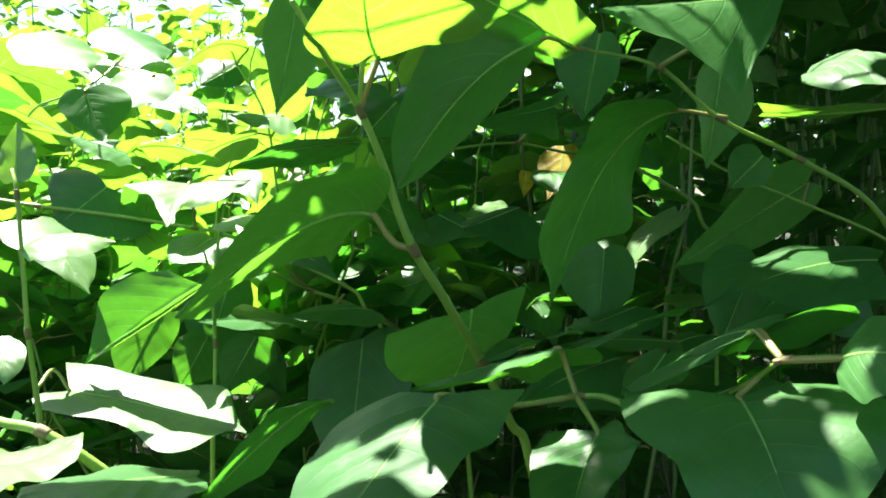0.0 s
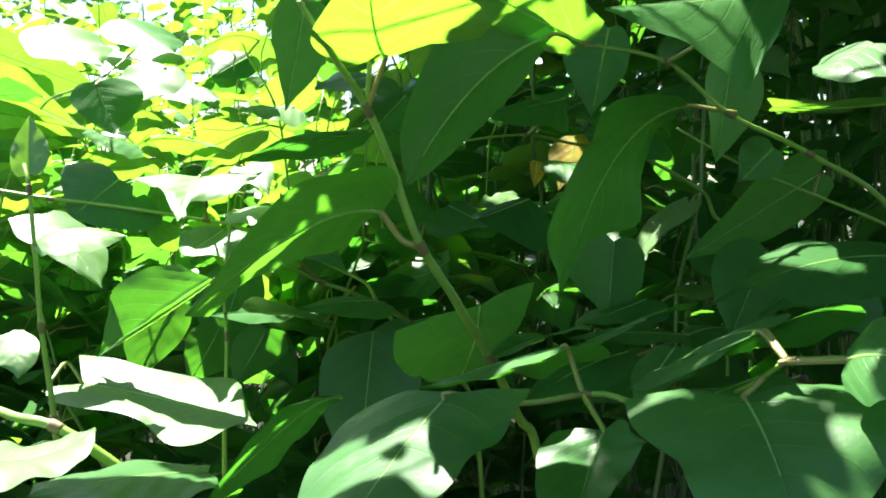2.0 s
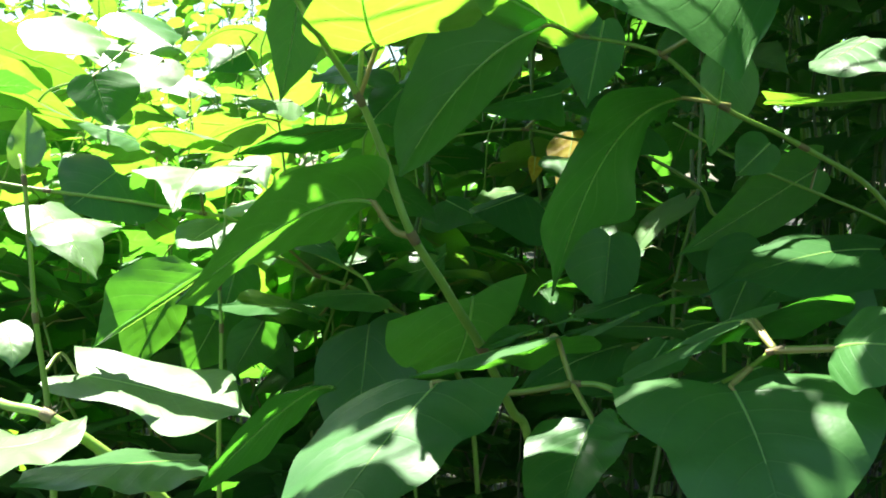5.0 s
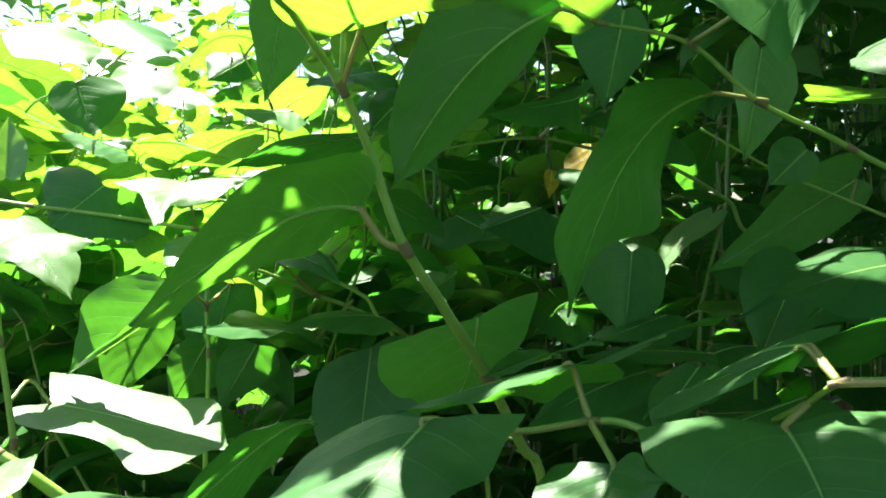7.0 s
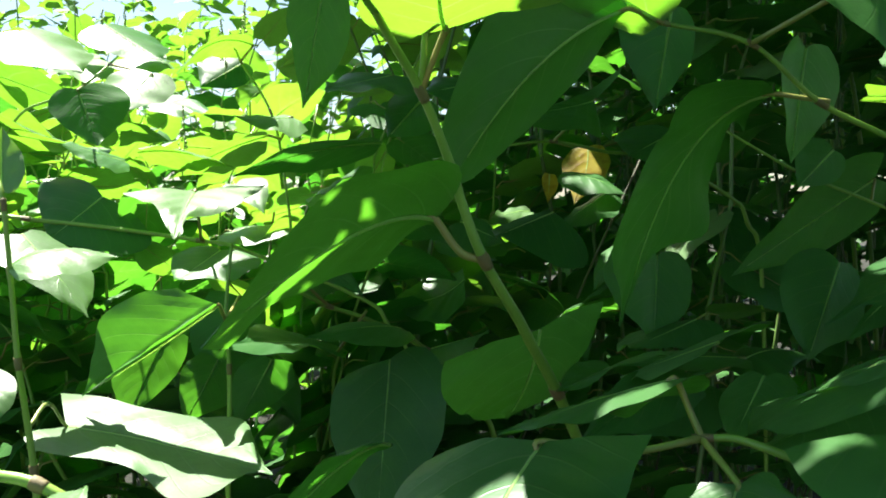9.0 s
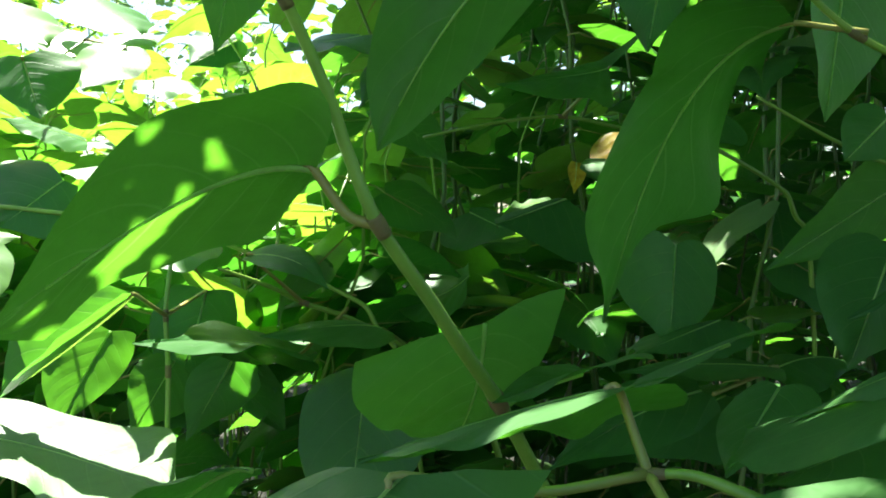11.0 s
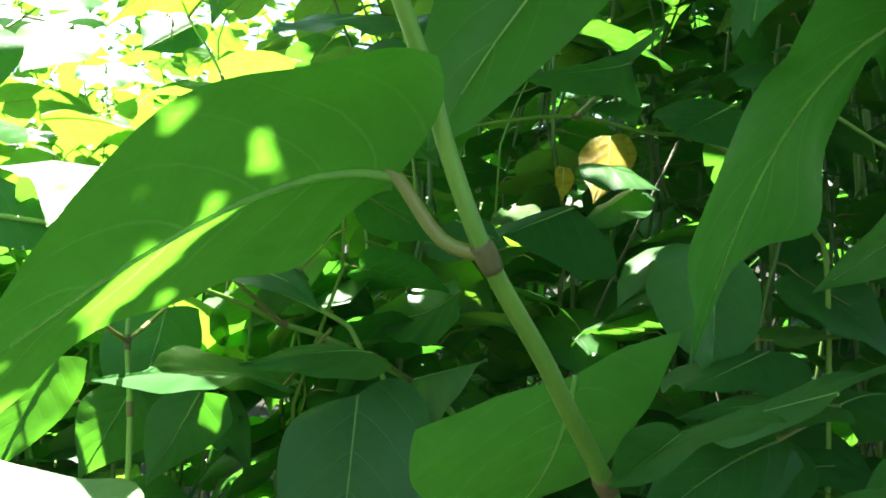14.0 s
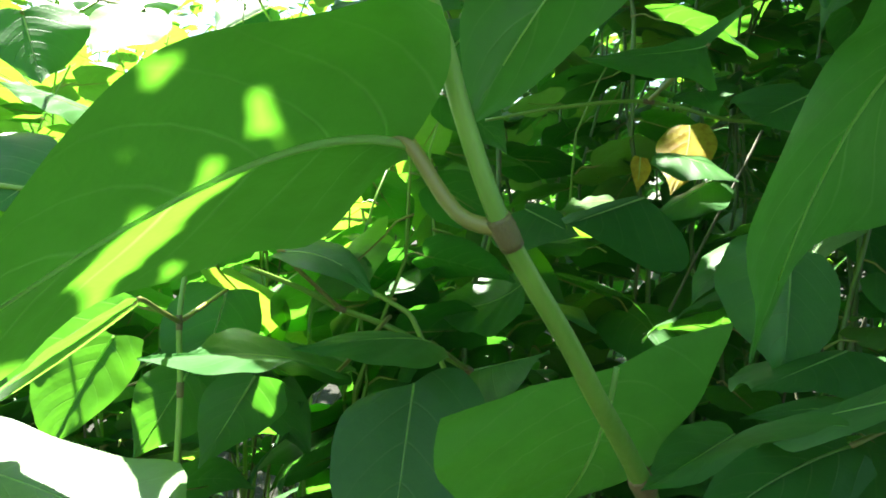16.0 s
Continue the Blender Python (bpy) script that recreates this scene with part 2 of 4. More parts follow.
def leaf(plant, base, heading, pitch, length, left, right, bow=(0, 0), node=None, material=None, curl=0.14, wave=0.045, label="", drop=0.0, sag=0.0, lobe=1.0, blunt=1.0):
    """A leaf of its own shape: blade, raised midrib, and where node is given the petiole from that joint of the stem."""
    LEAF_SEED[0] += 1
    v, f, uv = blade_points(length, left, right, bow, curl, wave, LEAF_SEED[0], 20, 6, drop, lobe, blunt)
    m = frame_of(base, heading, pitch)
    ob = part("leaf", mesh_of("leaf", v, f, material or GREEN, uv), plant, label, m)
    n = 13
    if material is None:
        SHADE_SPOTS.extend(m @ Vector(v[j * n + i]) for j in (2, 6, 10, 14) for i in (1, 6, 11))
    under = [np.array(v[j * n + 6]) - np.array((0, 0, 0.0004)) for j in range(0, 19, 3)]
    rv, rf = tube(under, [0.0011, 0.001, 0.0009, 0.0007, 0.0006, 0.0004, 0.0003], 5, 2)
    part("midrib", mesh_of("midrib", rv, rf, VEIN, [(0.3, 0.0)] * len(rv)), ob, "pale green raised midrib")
    if node is not None:
        start = m.inverted() @ Vector(node)
        end = Vector((0, 0, 0))
        half = (start + end) / 2 + (m.to_3x3().inverted() @ Vector((0, 0, -sag)))
        ahead = Vector((0, length * 0.05, 0)) + Vector(under[0]) * 0
        pv, pf = tube([start, half, end, ahead], [0.0016, 0.0014, 0.0013, 0.0009], 6, 4)
        part("petiole", mesh_of("petiole", pv, pf, RED), ob, "reddish green leaf stalk")
    return ob


SPREAD = (0, 0.2, 0.4, 0.6, 0.8, 0.92, 1)


def spread_at(table, s):
    """The half width at s along the midrib, gliding through the table's values."""
    v = (*table, 0.01)
    i = max(k for k in range(6) if SPREAD[k] <= s)
    u = (s - SPREAD[i]) / (SPREAD[i + 1] - SPREAD[i])
    a, b, c, d = v[max(i - 1, 0)], v[i], v[i + 1], v[min(i + 2, 6)]
    return max(0.008, 0.5 * (2 * b + (c - a) * u + (2 * a - 5 * b + 4 * c - d) * u * u + (3 * b - a - 3 * c + d) * u ** 3))


def blade(plant, base, mid, tip, edge1, edge2, s1=0.3, s2=0.3, w1=(0.7, 1, 0.93, 0.7, 0.33, 0.12), w2=(0.7, 1, 0.93, 0.7, 0.33, 0.12), lobes=(0.6, 0.6),
          curl=0.1, wave=0.04, node=None, sag=0.0, stalk=1.0, material=None, label=""):
    """A leaf whose midrib bends from base over mid to tip; its halves reach edge1 and edge2 at s1 and s2 along it, and narrow by w1 and w2."""
    LEAF_SEED[0] += 1
    seed = LEAF_SEED[0]
    rng = random.Random(seed)
    ph = [rng.uniform(0, 6.28) for _ in range(4)]
    b, m, t = (Vector(p) for p in (base, mid, tip))
    c = 2 * m - (b + t) / 2
    length = (m - b).length + (t - m).length

    def rib(s):
        return b * (1 - s) ** 2 + c * 2 * s * (1 - s) + t * s * s

    def way(s):
        return ((c - b) * (1 - s) + (t - c) * s).normalized()

    across = Vector(edge2) - Vector(edge1)
    flat = across.cross(way(0.35)).normalized()
    if flat.z < 0:
        flat = -flat
    halves = []
    for e, s, w, lobe in ((edge1, s1, w1, lobes[0]), (edge2, s2, w2, lobes[1])):
        go = way(s)
        up = (flat - go * flat.dot(go)).normalized()
        side = go.cross(up)
        off = Vector(e) - rib(s)
        halves.append((off.dot(side), off.dot(up), off.dot(go) * 0.6, w, spread_at(w, s), lobe))
    rows, cols = 26, 6
    verts, uvs, faces = [], [], []
    origin = b.copy()
    for j in range(rows + 1):
        s = (j / rows) ** 1.12
        go = way(s)
        up = (flat - go * flat.dot(go)).normalized()
        side = go.cross(up)
        for i in range(-cols, cols + 1):
            e = abs(i) / cols
            a, h, f, w, full, lobe = halves[0 if i < 0 else 1]
            k = spread_at(w, s) / full
            half = math.hypot(a, h)
            out = (side * a + up * h + go * f) * k * e
            ripple = wave * half * e * e * (math.sin(9 * s + ph[0 if i < 0 else 1]) + 0.6 * math.sin(19 * s + ph[2 if i < 0 else 3])) * min(1, 3 * (1 - s))
            dent = 0.018 * length * e * min(1, 3 * (1 - s)) * noise.noise(Vector((i / cols * 2.2 + seed * 0.37, s * 4.5, seed * 1.7)))
            puff = 0.014 * half * e * (1 - e) * 4 * math.sin(2 * math.pi * 5.5 * (s - 0.3 * e))
            back = -0.085 * lobe * length * (1.75 * e - 1.0 * e ** 3) * max(0, 1 - s / 0.32) ** 1.6
            verts.append(rib(s) - origin + out + up * (ripple + dent + puff - curl * half * k * e * e + 0.05 * half * e * (1 - e)) + go * back)
            uvs.append((0.5 + 0.5 * i / cols, s))
    n = 2 * cols + 1
    for j in range(rows):
        for i in range(n - 1):
            o = j * n + i
            faces.append((o, o + 1, o + n + 1, o + n))
    ob = part("leaf", mesh_of("leaf", verts, faces, material or GREEN, uvs), plant, label, Matrix.Translation(origin))
    if material is None:
        SHADE_SPOTS.extend(verts[j * (2 * cols + 1) + i] + origin for j in range(1, rows, 3) for i in range(0, 13, 2))
    under = [rib((j / rows) ** 1.12) - origin - flat * 0.0004 for j in (0, 4, 8, 12, 16, 20, 23)]
    rv, rf = tube(under, [k * stalk for k in (0.0011, 0.001, 0.0009, 0.0007, 0.0006, 0.0004, 0.0003)], 5, 2)
    part("midrib", mesh_of("midrib", rv, rf, VEIN, [(0.3, 0.0)] * len(rv)), ob, "pale green raised midrib")
    if node is not None:
        start = Vector(node) - origin
        pv, pf = tube([start, start / 2 + Vector((0, 0, -sag)), Vector((0, 0, 0)), rib(0.06) - origin], [0.0017 * stalk, 0.0015 * stalk, 0.0014 * stalk, 0.0009 * stalk], 7, 4)
        part("petiole", mesh_of("petiole", pv, pf, RED), ob, "reddish green leaf stalk")
    return ob


def plant(label, at=(0, 0, 0)):
    ob = new("knotweed_shoot")
    ob.location = at
    ob.empty_display_size = 0.05
    return tagged(ob, label, "knotweed", "knotweed shoots of the thicket")


def stem(parent, points, radii, joints=(), name="stem", material=None, sides=9, label=""):
    sv, sf = tube(points, radii, sides, 6, joints)
    ob = part(name, mesh_of(name, sv, sf, material or STEM), parent, label)
    line, rad = smooth_path(points, radii, 6)
    for at in joints:
        i = min(int(round(at * 6)), len(line) - 2)
        c, w = line[i], line[i + 1] - line[i]
        w = w / np.linalg.norm(w)
        jv, jf = tube([c - w * 0.004, c - w * 0.001, c + w * 0.005], [rad[i] * 1.19, rad[i] * 1.3, rad[i] * 1.15], 9, 3)
        part("joint", mesh_of("joint", jv, jf, NODE), ob, "reddish brown joint sheath")
    return ob


def flower_spike(parent, foot, top):
    """A thin upright spike set with small pale buds."""
    a, b = Vector(foot), Vector(top)
    sv, sf = tube([a, a.lerp(b, 0.5) + Vector((0.002, 0, 0)), b], [0.0009, 0.0007, 0.0004], 4, 3)
    rng = random.Random(int(a.x * 1000) + 5)
    for k in range(34):
        u = 0.2 + 0.8 * k / 34
        c = a.lerp(b, u) + Vector((rng.uniform(-1, 1), rng.uniform(-1, 1), 0)) * 0.006 * (1.1 - u)
        r = rng.uniform(0.0011, 0.0022) * (1.2 - 0.5 * u)
        o = len(sv)
        sv += [c + Vector(q) * r for q in ((1, 0, 0), (0, 1, 0), (-1, 0, 0), (0, -1, 0), (0, 0, 1.6), (0, 0, -1.2))]
        sf += [(o, o + 1, o + 4), (o + 1, o + 2, o + 4), (o + 2, o + 3, o + 4), (o + 3, o, o + 4), (o + 1, o, o + 5), (o + 2, o + 1, o + 5), (o + 3, o + 2, o + 5), (o, o + 3, o + 5)]
    return part("flower_spike", mesh_of("flower_spike", sv, sf, FLOWER), parent, "upright spike of pale green buds")


# ---- shoots beside the camera ----
main = plant("slanting green stem with large heart-shaped leaves", (0.240, 0.820, 0.000))
stem(main, [(0.015, 0.5, 1.484), (0.028, 0.53, 1.461), (0.044, 0.553, 1.435), (0.057, 0.566, 1.403), (0.063, 0.571, 1.383), (0.073, 0.577, 1.357), (0.09, 0.597, 1.328), (0.098, 0.609, 1.313), (0.115, 0.637, 1.282), (0.137, 0.672, 1.233), (0.151, 0.69, 1.203), (0.178, 0.72, 1.04), (0.209, 0.769, 0.516), (0.24, 0.82, 0.0)], [0.0015, 0.0019, 0.0021, 0.0023, 0.0024, 0.0026, 0.0028, 0.0029, 0.0031, 0.0032, 0.0032, 0.0034, 0.0036, 0.0038], (2, 5, 8))
stem(main, [(0.044, 0.553, 1.435), (0.046, 0.545, 1.458), (0.047, 0.542, 1.478)], [0.0018, 0.0014, 0.0009], (), name="side_shoot", label="young side shoot")
blade(main, (0.05, 0.577, 1.377), (0.007, 0.568, 1.368), (-0.054, 0.536, 1.321), (0.019, 0.538, 1.4), (0.004, 0.625, 1.356), sag=0.006, stalk=1.35, lobes=(1.07, -0.09), w1=(1.02, 0.9, 0.85, 0.84, 0.5, 0.17), w2=(0.25, 0.8, 0.83, 0.7, 0.52, 0.52), s1=0.35, s2=0.35, node=(0.073, 0.577, 1.357), label="large drooping leaf seen from below, with a sunlit streak")
blade(main, (0.109, 0.666, 1.312), (0.104, 0.689, 1.278), (0.093, 0.721, 1.248), (0.051, 0.658, 1.276), (0.14, 0.672, 1.313), lobes=(0.19, 0.68), w1=(0.93, 0.96, 0.84, 0.62, 0.42, 0.1), w2=(0.9, 0.83, 0.74, 0.58, 0.33, 0.05), s1=0.3, s2=0.25, curl=0.1, label="leaf held open behind the stem")
# leaves meant to look sunlit take the lit copy of the green
blade(main, (0.055, 0.54, 1.461), (0.052, 0.5, 1.473), (0.055, 0.44, 1.494), (0.018, 0.52, 1.467), (0.11, 0.545, 1.482), lobes=(0.6, 0.3), w1=(0.8, 1, 1, 0.8, 0.4, 0.1), w2=(0.85, 1, 1, 0.8, 0.4, 0.1), s1=0.3, s2=0.3, node=(0.044, 0.553, 1.435), material=GREEN_LIT, label="backlit yellow-green leaf overhead")

arching = plant("arching stem with long hanging leaves", (0.750, 0.950, 0.000))
stem(arching, [(0.156, 0.660, 1.490), (0.184, 0.670, 1.486), (0.235, 0.680, 1.476), (0.280, 0.690, 1.442), (0.342, 0.710, 1.416), (0.415, 0.740, 1.374), (0.480, 0.800, 1.275), (0.499, 0.816, 1.234), (0.530, 0.838, 1.122), (0.640, 0.894, 0.561), (0.750, 0.950, 0.000)], [0.0012, 0.0013, 0.0015, 0.0017, 0.0019, 0.0021, 0.0023, 0.0026, 0.0026, 0.0026, 0.0026], (2, 3, 4))
blade(arching, (0.177, 0.655, 1.484), (0.123, 0.62, 1.505), (0.075, 0.58, 1.523), (0.15, 0.62, 1.522), (0.112, 0.63, 1.494), lobes=(0.5, 0.5), node=(0.184, 0.67, 1.486), material=GREEN_LIT, label="yellow-green leaf with the sun behind it")
blade(arching, (0.156, 0.64, 1.489), (0.105, 0.658, 1.458), (0.057, 0.699, 1.392), (0.068, 0.663, 1.48), (0.125, 0.669, 1.45), lobes=(0.46, -0.64), w1=(0.92, 1.04, 0.87, 0.7, 0.49, 0.21), w2=(0.41, 0.77, 0.92, 0.88, 0.64, 0.36), s1=0.35, s2=0.35, node=(0.184, 0.67, 1.486), label="hanging leaf in shade, seen from below")
blade(arching, (0.252, 0.69, 1.448), (0.205, 0.72, 1.41), (0.17, 0.744, 1.304), (0.143, 0.698, 1.355), (0.216, 0.783, 1.352), lobes=(1.48, -0.77), w1=(0.82, 0.67, 0.39, 0.7, 0.4, 0.12), w2=(0.59, 0.3, 0.54, 0.64, 0.18, 0.05), s1=0.62, s2=0.62, wave=0.09, node=(0.285, 0.69, 1.443), label="long hanging leaf with a drawn-out tip")
blade(arching, (0.281, 0.567, 1.503), (0.235, 0.548, 1.494), (0.166, 0.495, 1.479), (0.214, 0.499, 1.444), (0.259, 0.619, 1.512), lobes=(0.53, 0.32), w1=(0.53, 0.77, 0.73, 0.53, 0.28, 0.1), s1=0.2, s2=0.25, w2=(0.85, 0.92, 0.86, 0.64, 0.34, 0.09), node=(0.235, 0.68, 1.476), label="leaf with a sunlit bluish upper side")
blade(arching, (0.43, 0.736, 1.457), (0.368, 0.718, 1.449), (0.314, 0.703, 1.448), (0.376, 0.743, 1.45), (0.348, 0.695, 1.453), lobes=(0.3, 0.32), w1=(0.68, 0.88, 1.0, 0.97, 0.82, 0.63), w2=(0.69, 0.86, 0.96, 0.97, 0.85, 0.65), material=GREEN_LIT, label="leaf lit through at its rounded end")
leaf(arching, (0.205, 0.750, 1.510), -127, -76, 0.068, (0.023, -88), (0.032, 65))
leaf(arching, (0.304, 0.780, 1.489), -90, -83, 0.079, (0.032, 49), (0.039, -59))

forked = plant("low forking stem with broad leaves below the camera", (0.400, 0.500, 0.000))
stem(forked, [(0.159, 0.505, 1.286), (0.17, 0.5, 1.287), (0.18, 0.493, 1.285), (0.196, 0.487, 1.279), (0.22, 0.483, 1.266), (0.273, 0.49, 1.112), (0.337, 0.505, 0.556), (0.4, 0.52, 0.0)], [0.0015, 0.0016, 0.0018, 0.0019, 0.0021, 0.0022, 0.0022, 0.0022], (0,))
stem(forked, [(0.224, 0.460, 1.297), (0.232, 0.445, 1.307), (0.238, 0.430, 1.317), (0.249, 0.425, 1.319), (0.262, 0.420, 1.320), (0.281, 0.410, 1.318), (0.311, 0.396, 1.295), (0.349, 0.384, 1.198), (0.435, 0.392, 0.599), (0.520, 0.400, 0.000)], [0.001, 0.0012, 0.0013, 0.0013, 0.0014, 0.0016, 0.0018, 0.0018, 0.0018, 0.0018], (2,))
blade(forked, (0.091, 0.482, 1.291), (0.066, 0.436, 1.27), (0.047, 0.368, 1.253), (0.022, 0.467, 1.261), (0.121, 0.455, 1.292), sag=0.005, lobes=(1.07, -0.11), w1=(1.04, 0.93, 0.82, 0.72, 0.52, 0.26), w2=(0.82, 0.85, 0.83, 0.75, 0.65, 0.35), s1=0.3, s2=0.3, node=(0.159, 0.505, 1.286), label="broad half-sunlit leaf seen from above")
blade(forked, (0.221, 0.436, 1.3), (0.222, 0.395, 1.284), (0.226, 0.368, 1.253), (0.175, 0.394, 1.29), (0.273, 0.398, 1.306), lobes=(1.38, 0.53), w1=(1.01, 1.0, 0.76, 0.72, 0.54, 0.25), w2=(0.82, 0.99, 0.98, 0.79, 0.49, 0.17), s1=0.3, s2=0.3, node=(0.232, 0.445, 1.307), label="broad shaded leaf seen from above")
blade(forked, (0.166, 0.478, 1.274), (0.156, 0.458, 1.259), (0.142, 0.402, 1.247), (0.127, 0.451, 1.259), (0.178, 0.442, 1.275), lobes=(0.55, 2.05), w1=(0.9, 0.94, 0.89, 0.79, 0.59, 0.28), s1=0.35, s2=0.3, w2=(0.69, 0.9, 0.84, 0.64, 0.48, 0.23), node=(0.159, 0.505, 1.286), label="small half-sunlit leaf below the fork")
blade(forked, (0.152, 0.52, 1.308), (0.116, 0.516, 1.3), (0.075, 0.51, 1.287), (0.161, 0.599, 1.292), (0.117, 0.49, 1.303), lobes=(3.04, 2.72), w1=(0.92, 0.89, 0.85, 0.82, 0.62, 0.33), w2=(0.05, 0.67, 0.63, 0.62, 0.35, 0.05), node=(0.159, 0.505, 1.286), label="arched leaf seen edge-on, lit at its base")
blade(forked, (0.377, 0.659, 1.347), (0.313, 0.633, 1.342), (0.244, 0.593, 1.321), (0.325, 0.678, 1.358), (0.297, 0.59, 1.322), lobes=(1.37, 0.73), w1=(0.81, 0.72, 0.81, 0.67, 0.17, 0.05), w2=(0.97, 0.86, 0.77, 0.55, 0.05, 0.05), s1=0.45, s2=0.45, label="half-sunlit leaf seen from above")
blade(forked, (0.256, 0.412, 1.321), (0.263, 0.39, 1.327), (0.276, 0.36, 1.328), (0.271, 0.425, 1.338), (0.255, 0.37, 1.313), lobes=(1, 1), node=(0.238, 0.43, 1.317), label="shaded leaf at the end of its stalk")
blade(forked, (0.235, 0.45, 1.327), (0.227, 0.5, 1.316), (0.207, 0.55, 1.289), (0.244, 0.53, 1.321), (0.218, 0.455, 1.318), lobes=(1.4, 0.5), node=(0.238, 0.43, 1.317), label="leaf seen nearly edge-on at the fork")
leaf(forked, (0.232, 0.450, 1.327), -9, -18, 0.159, (0.046, -19), (0.066, 15), node=(0.238, 0.430, 1.317))

left = plant("upright stem with sunlit leaves", (-0.300, 0.850, 0.000))
stem(left, [(-0.258, 0.800, 1.408), (-0.250, 0.790, 1.388), (-0.246, 0.790, 1.327), (-0.243, 0.790, 1.277), (-0.238, 0.790, 1.236), (-0.234, 0.790, 1.201), (-0.232, 0.791, 1.151), (-0.236, 0.796, 1.031), (-0.278, 0.823, 0.516), (-0.320, 0.850, 0.000)], [0.0014, 0.0018, 0.002, 0.0022, 0.0024, 0.0026, 0.003, 0.003, 0.003, 0.003], (1, 3, 5))
# sunlit copy again: part of the sun's whiteness sits in the colour
blade(left, (-0.236, 0.858, 1.217), (-0.155, 0.822, 1.212), (-0.06, 0.749, 1.207), (-0.123, 0.868, 1.229), (-0.124, 0.75, 1.206), sag=-0.018, lobes=(0.1, 2.89), w1=(0.67, 0.59, 0.5, 0.56, 0.67, 0.22), w2=(0.6, 0.56, 0.55, 0.81, 0.57, 0.08), s1=0.78, s2=0.45, wave=0.02, node=(-0.237, 0.79, 1.231), material=GREEN_LIT, label="leaf blazing white in full sun, with a round shadow")
blade(left, (-0.283, 0.898, 1.365), (-0.247, 0.871, 1.336), (-0.215, 0.851, 1.302), (-0.294, 0.864, 1.351), (-0.224, 0.894, 1.334), lobes=(0.38, 1.05), w1=(0.84, 0.96, 0.81, 0.56, 0.29, 0.09), w2=(0.65, 0.88, 0.98, 0.8, 0.45, 0.11), s1=0.25, s2=0.5, material=GREEN_LIT, label="leaf white with sun glare, in the sunlit green")
blade(left, (-0.25, 0.794, 1.344), (-0.221, 0.8, 1.355), (-0.18, 0.814, 1.349), (-0.243, 0.841, 1.357), (-0.207, 0.768, 1.343), lobes=(0.6, 0.33), w1=(0.73, 0.88, 0.9, 0.77, 0.53, 0.24), w2=(0.67, 0.88, 0.93, 0.78, 0.51, 0.2), node=(-0.246, 0.79, 1.327), material=GREEN_LIT, label="yellow-green leaf lit from behind")
blade(left, (-0.257, 0.76, 1.276), (-0.24, 0.74, 1.262), (-0.236, 0.73, 1.246), (-0.264, 0.74, 1.262), (-0.227, 0.75, 1.269), lobes=(0.6, 0.6), material=GREEN_LIT, label="small rounded yellow-green leaf")
leaf(left, (-0.369, 1.060, 1.404), -18, 72, 0.067, (0.019, 8), (0.025, 36), material=GREEN_LIT)
leaf(left, (-0.530, 1.300, 1.528), 98, -25, 0.163, (0.053, -26), (0.066, 47), material=GREEN_LIT)
leaf(left, (-0.594, 1.420, 1.589), 101, -20, 0.228, (0.052, -31), (0.066, 46), material=GREEN_LIT)
leaf(left, (-0.499, 1.220, 1.485), 97, -11, 0.164, (0.043, -23), (0.066, 25), material=GREEN_LIT)

stalk = plant("thick pale green stalk low at the edge", (0.100, 0.700, 0.000))
stem(stalk, [(-0.237, 0.660, 1.247), (-0.193, 0.630, 1.242), (-0.162, 0.620, 1.238), (-0.125, 0.620, 1.214), (-0.085, 0.630, 1.175), (-0.061, 0.637, 1.135), (-0.031, 0.646, 1.024), (0.025, 0.673, 0.512), (0.080, 0.700, 0.000)], [0.003, 0.0032, 0.0034, 0.0038, 0.004, 0.0046, 0.0046, 0.0046, 0.0046], (2,))
blade(stalk, (-0.19, 0.572, 1.231), (-0.158, 0.585, 1.229), (-0.129, 0.601, 1.242), (-0.177, 0.624, 1.231), (-0.128, 0.533, 1.237), lobes=(0.4, 0.4), w2=(0.79, 0.92, 0.96, 0.87, 0.6, 0.3), s2=0.5, s1=0.5, w1=(0.82, 0.9, 0.86, 0.67, 0.41, 0.15), material=GREEN_LIT, label="sunlit pale leaf low at the edge")
blade(stalk, (-0.052, 0.571, 1.224), (-0.09, 0.528, 1.233), (-0.115, 0.467, 1.24), (-0.1, 0.597, 1.226), (-0.063, 0.481, 1.238), lobes=(0.64, 0.9), w1=(0.82, 0.87, 0.84, 0.71, 0.43, 0.11), w2=(0.79, 0.9, 0.87, 0.68, 0.41, 0.13), label="bluish leaf flecked with sun")
blade(stalk, (0.027, 0.571, 1.269), (0.0, 0.569, 1.257), (-0.049, 0.551, 1.21), (-0.022, 0.527, 1.255), (-0.019, 0.601, 1.226), lobes=(0.35, 0.47), w1=(0.45, 0.71, 0.82, 0.84, 0.67, 0.31), w2=(0.39, 0.67, 0.87, 0.8, 0.56, 0.29), s1=0.55, s2=0.45, label="narrow leaf seen from below")

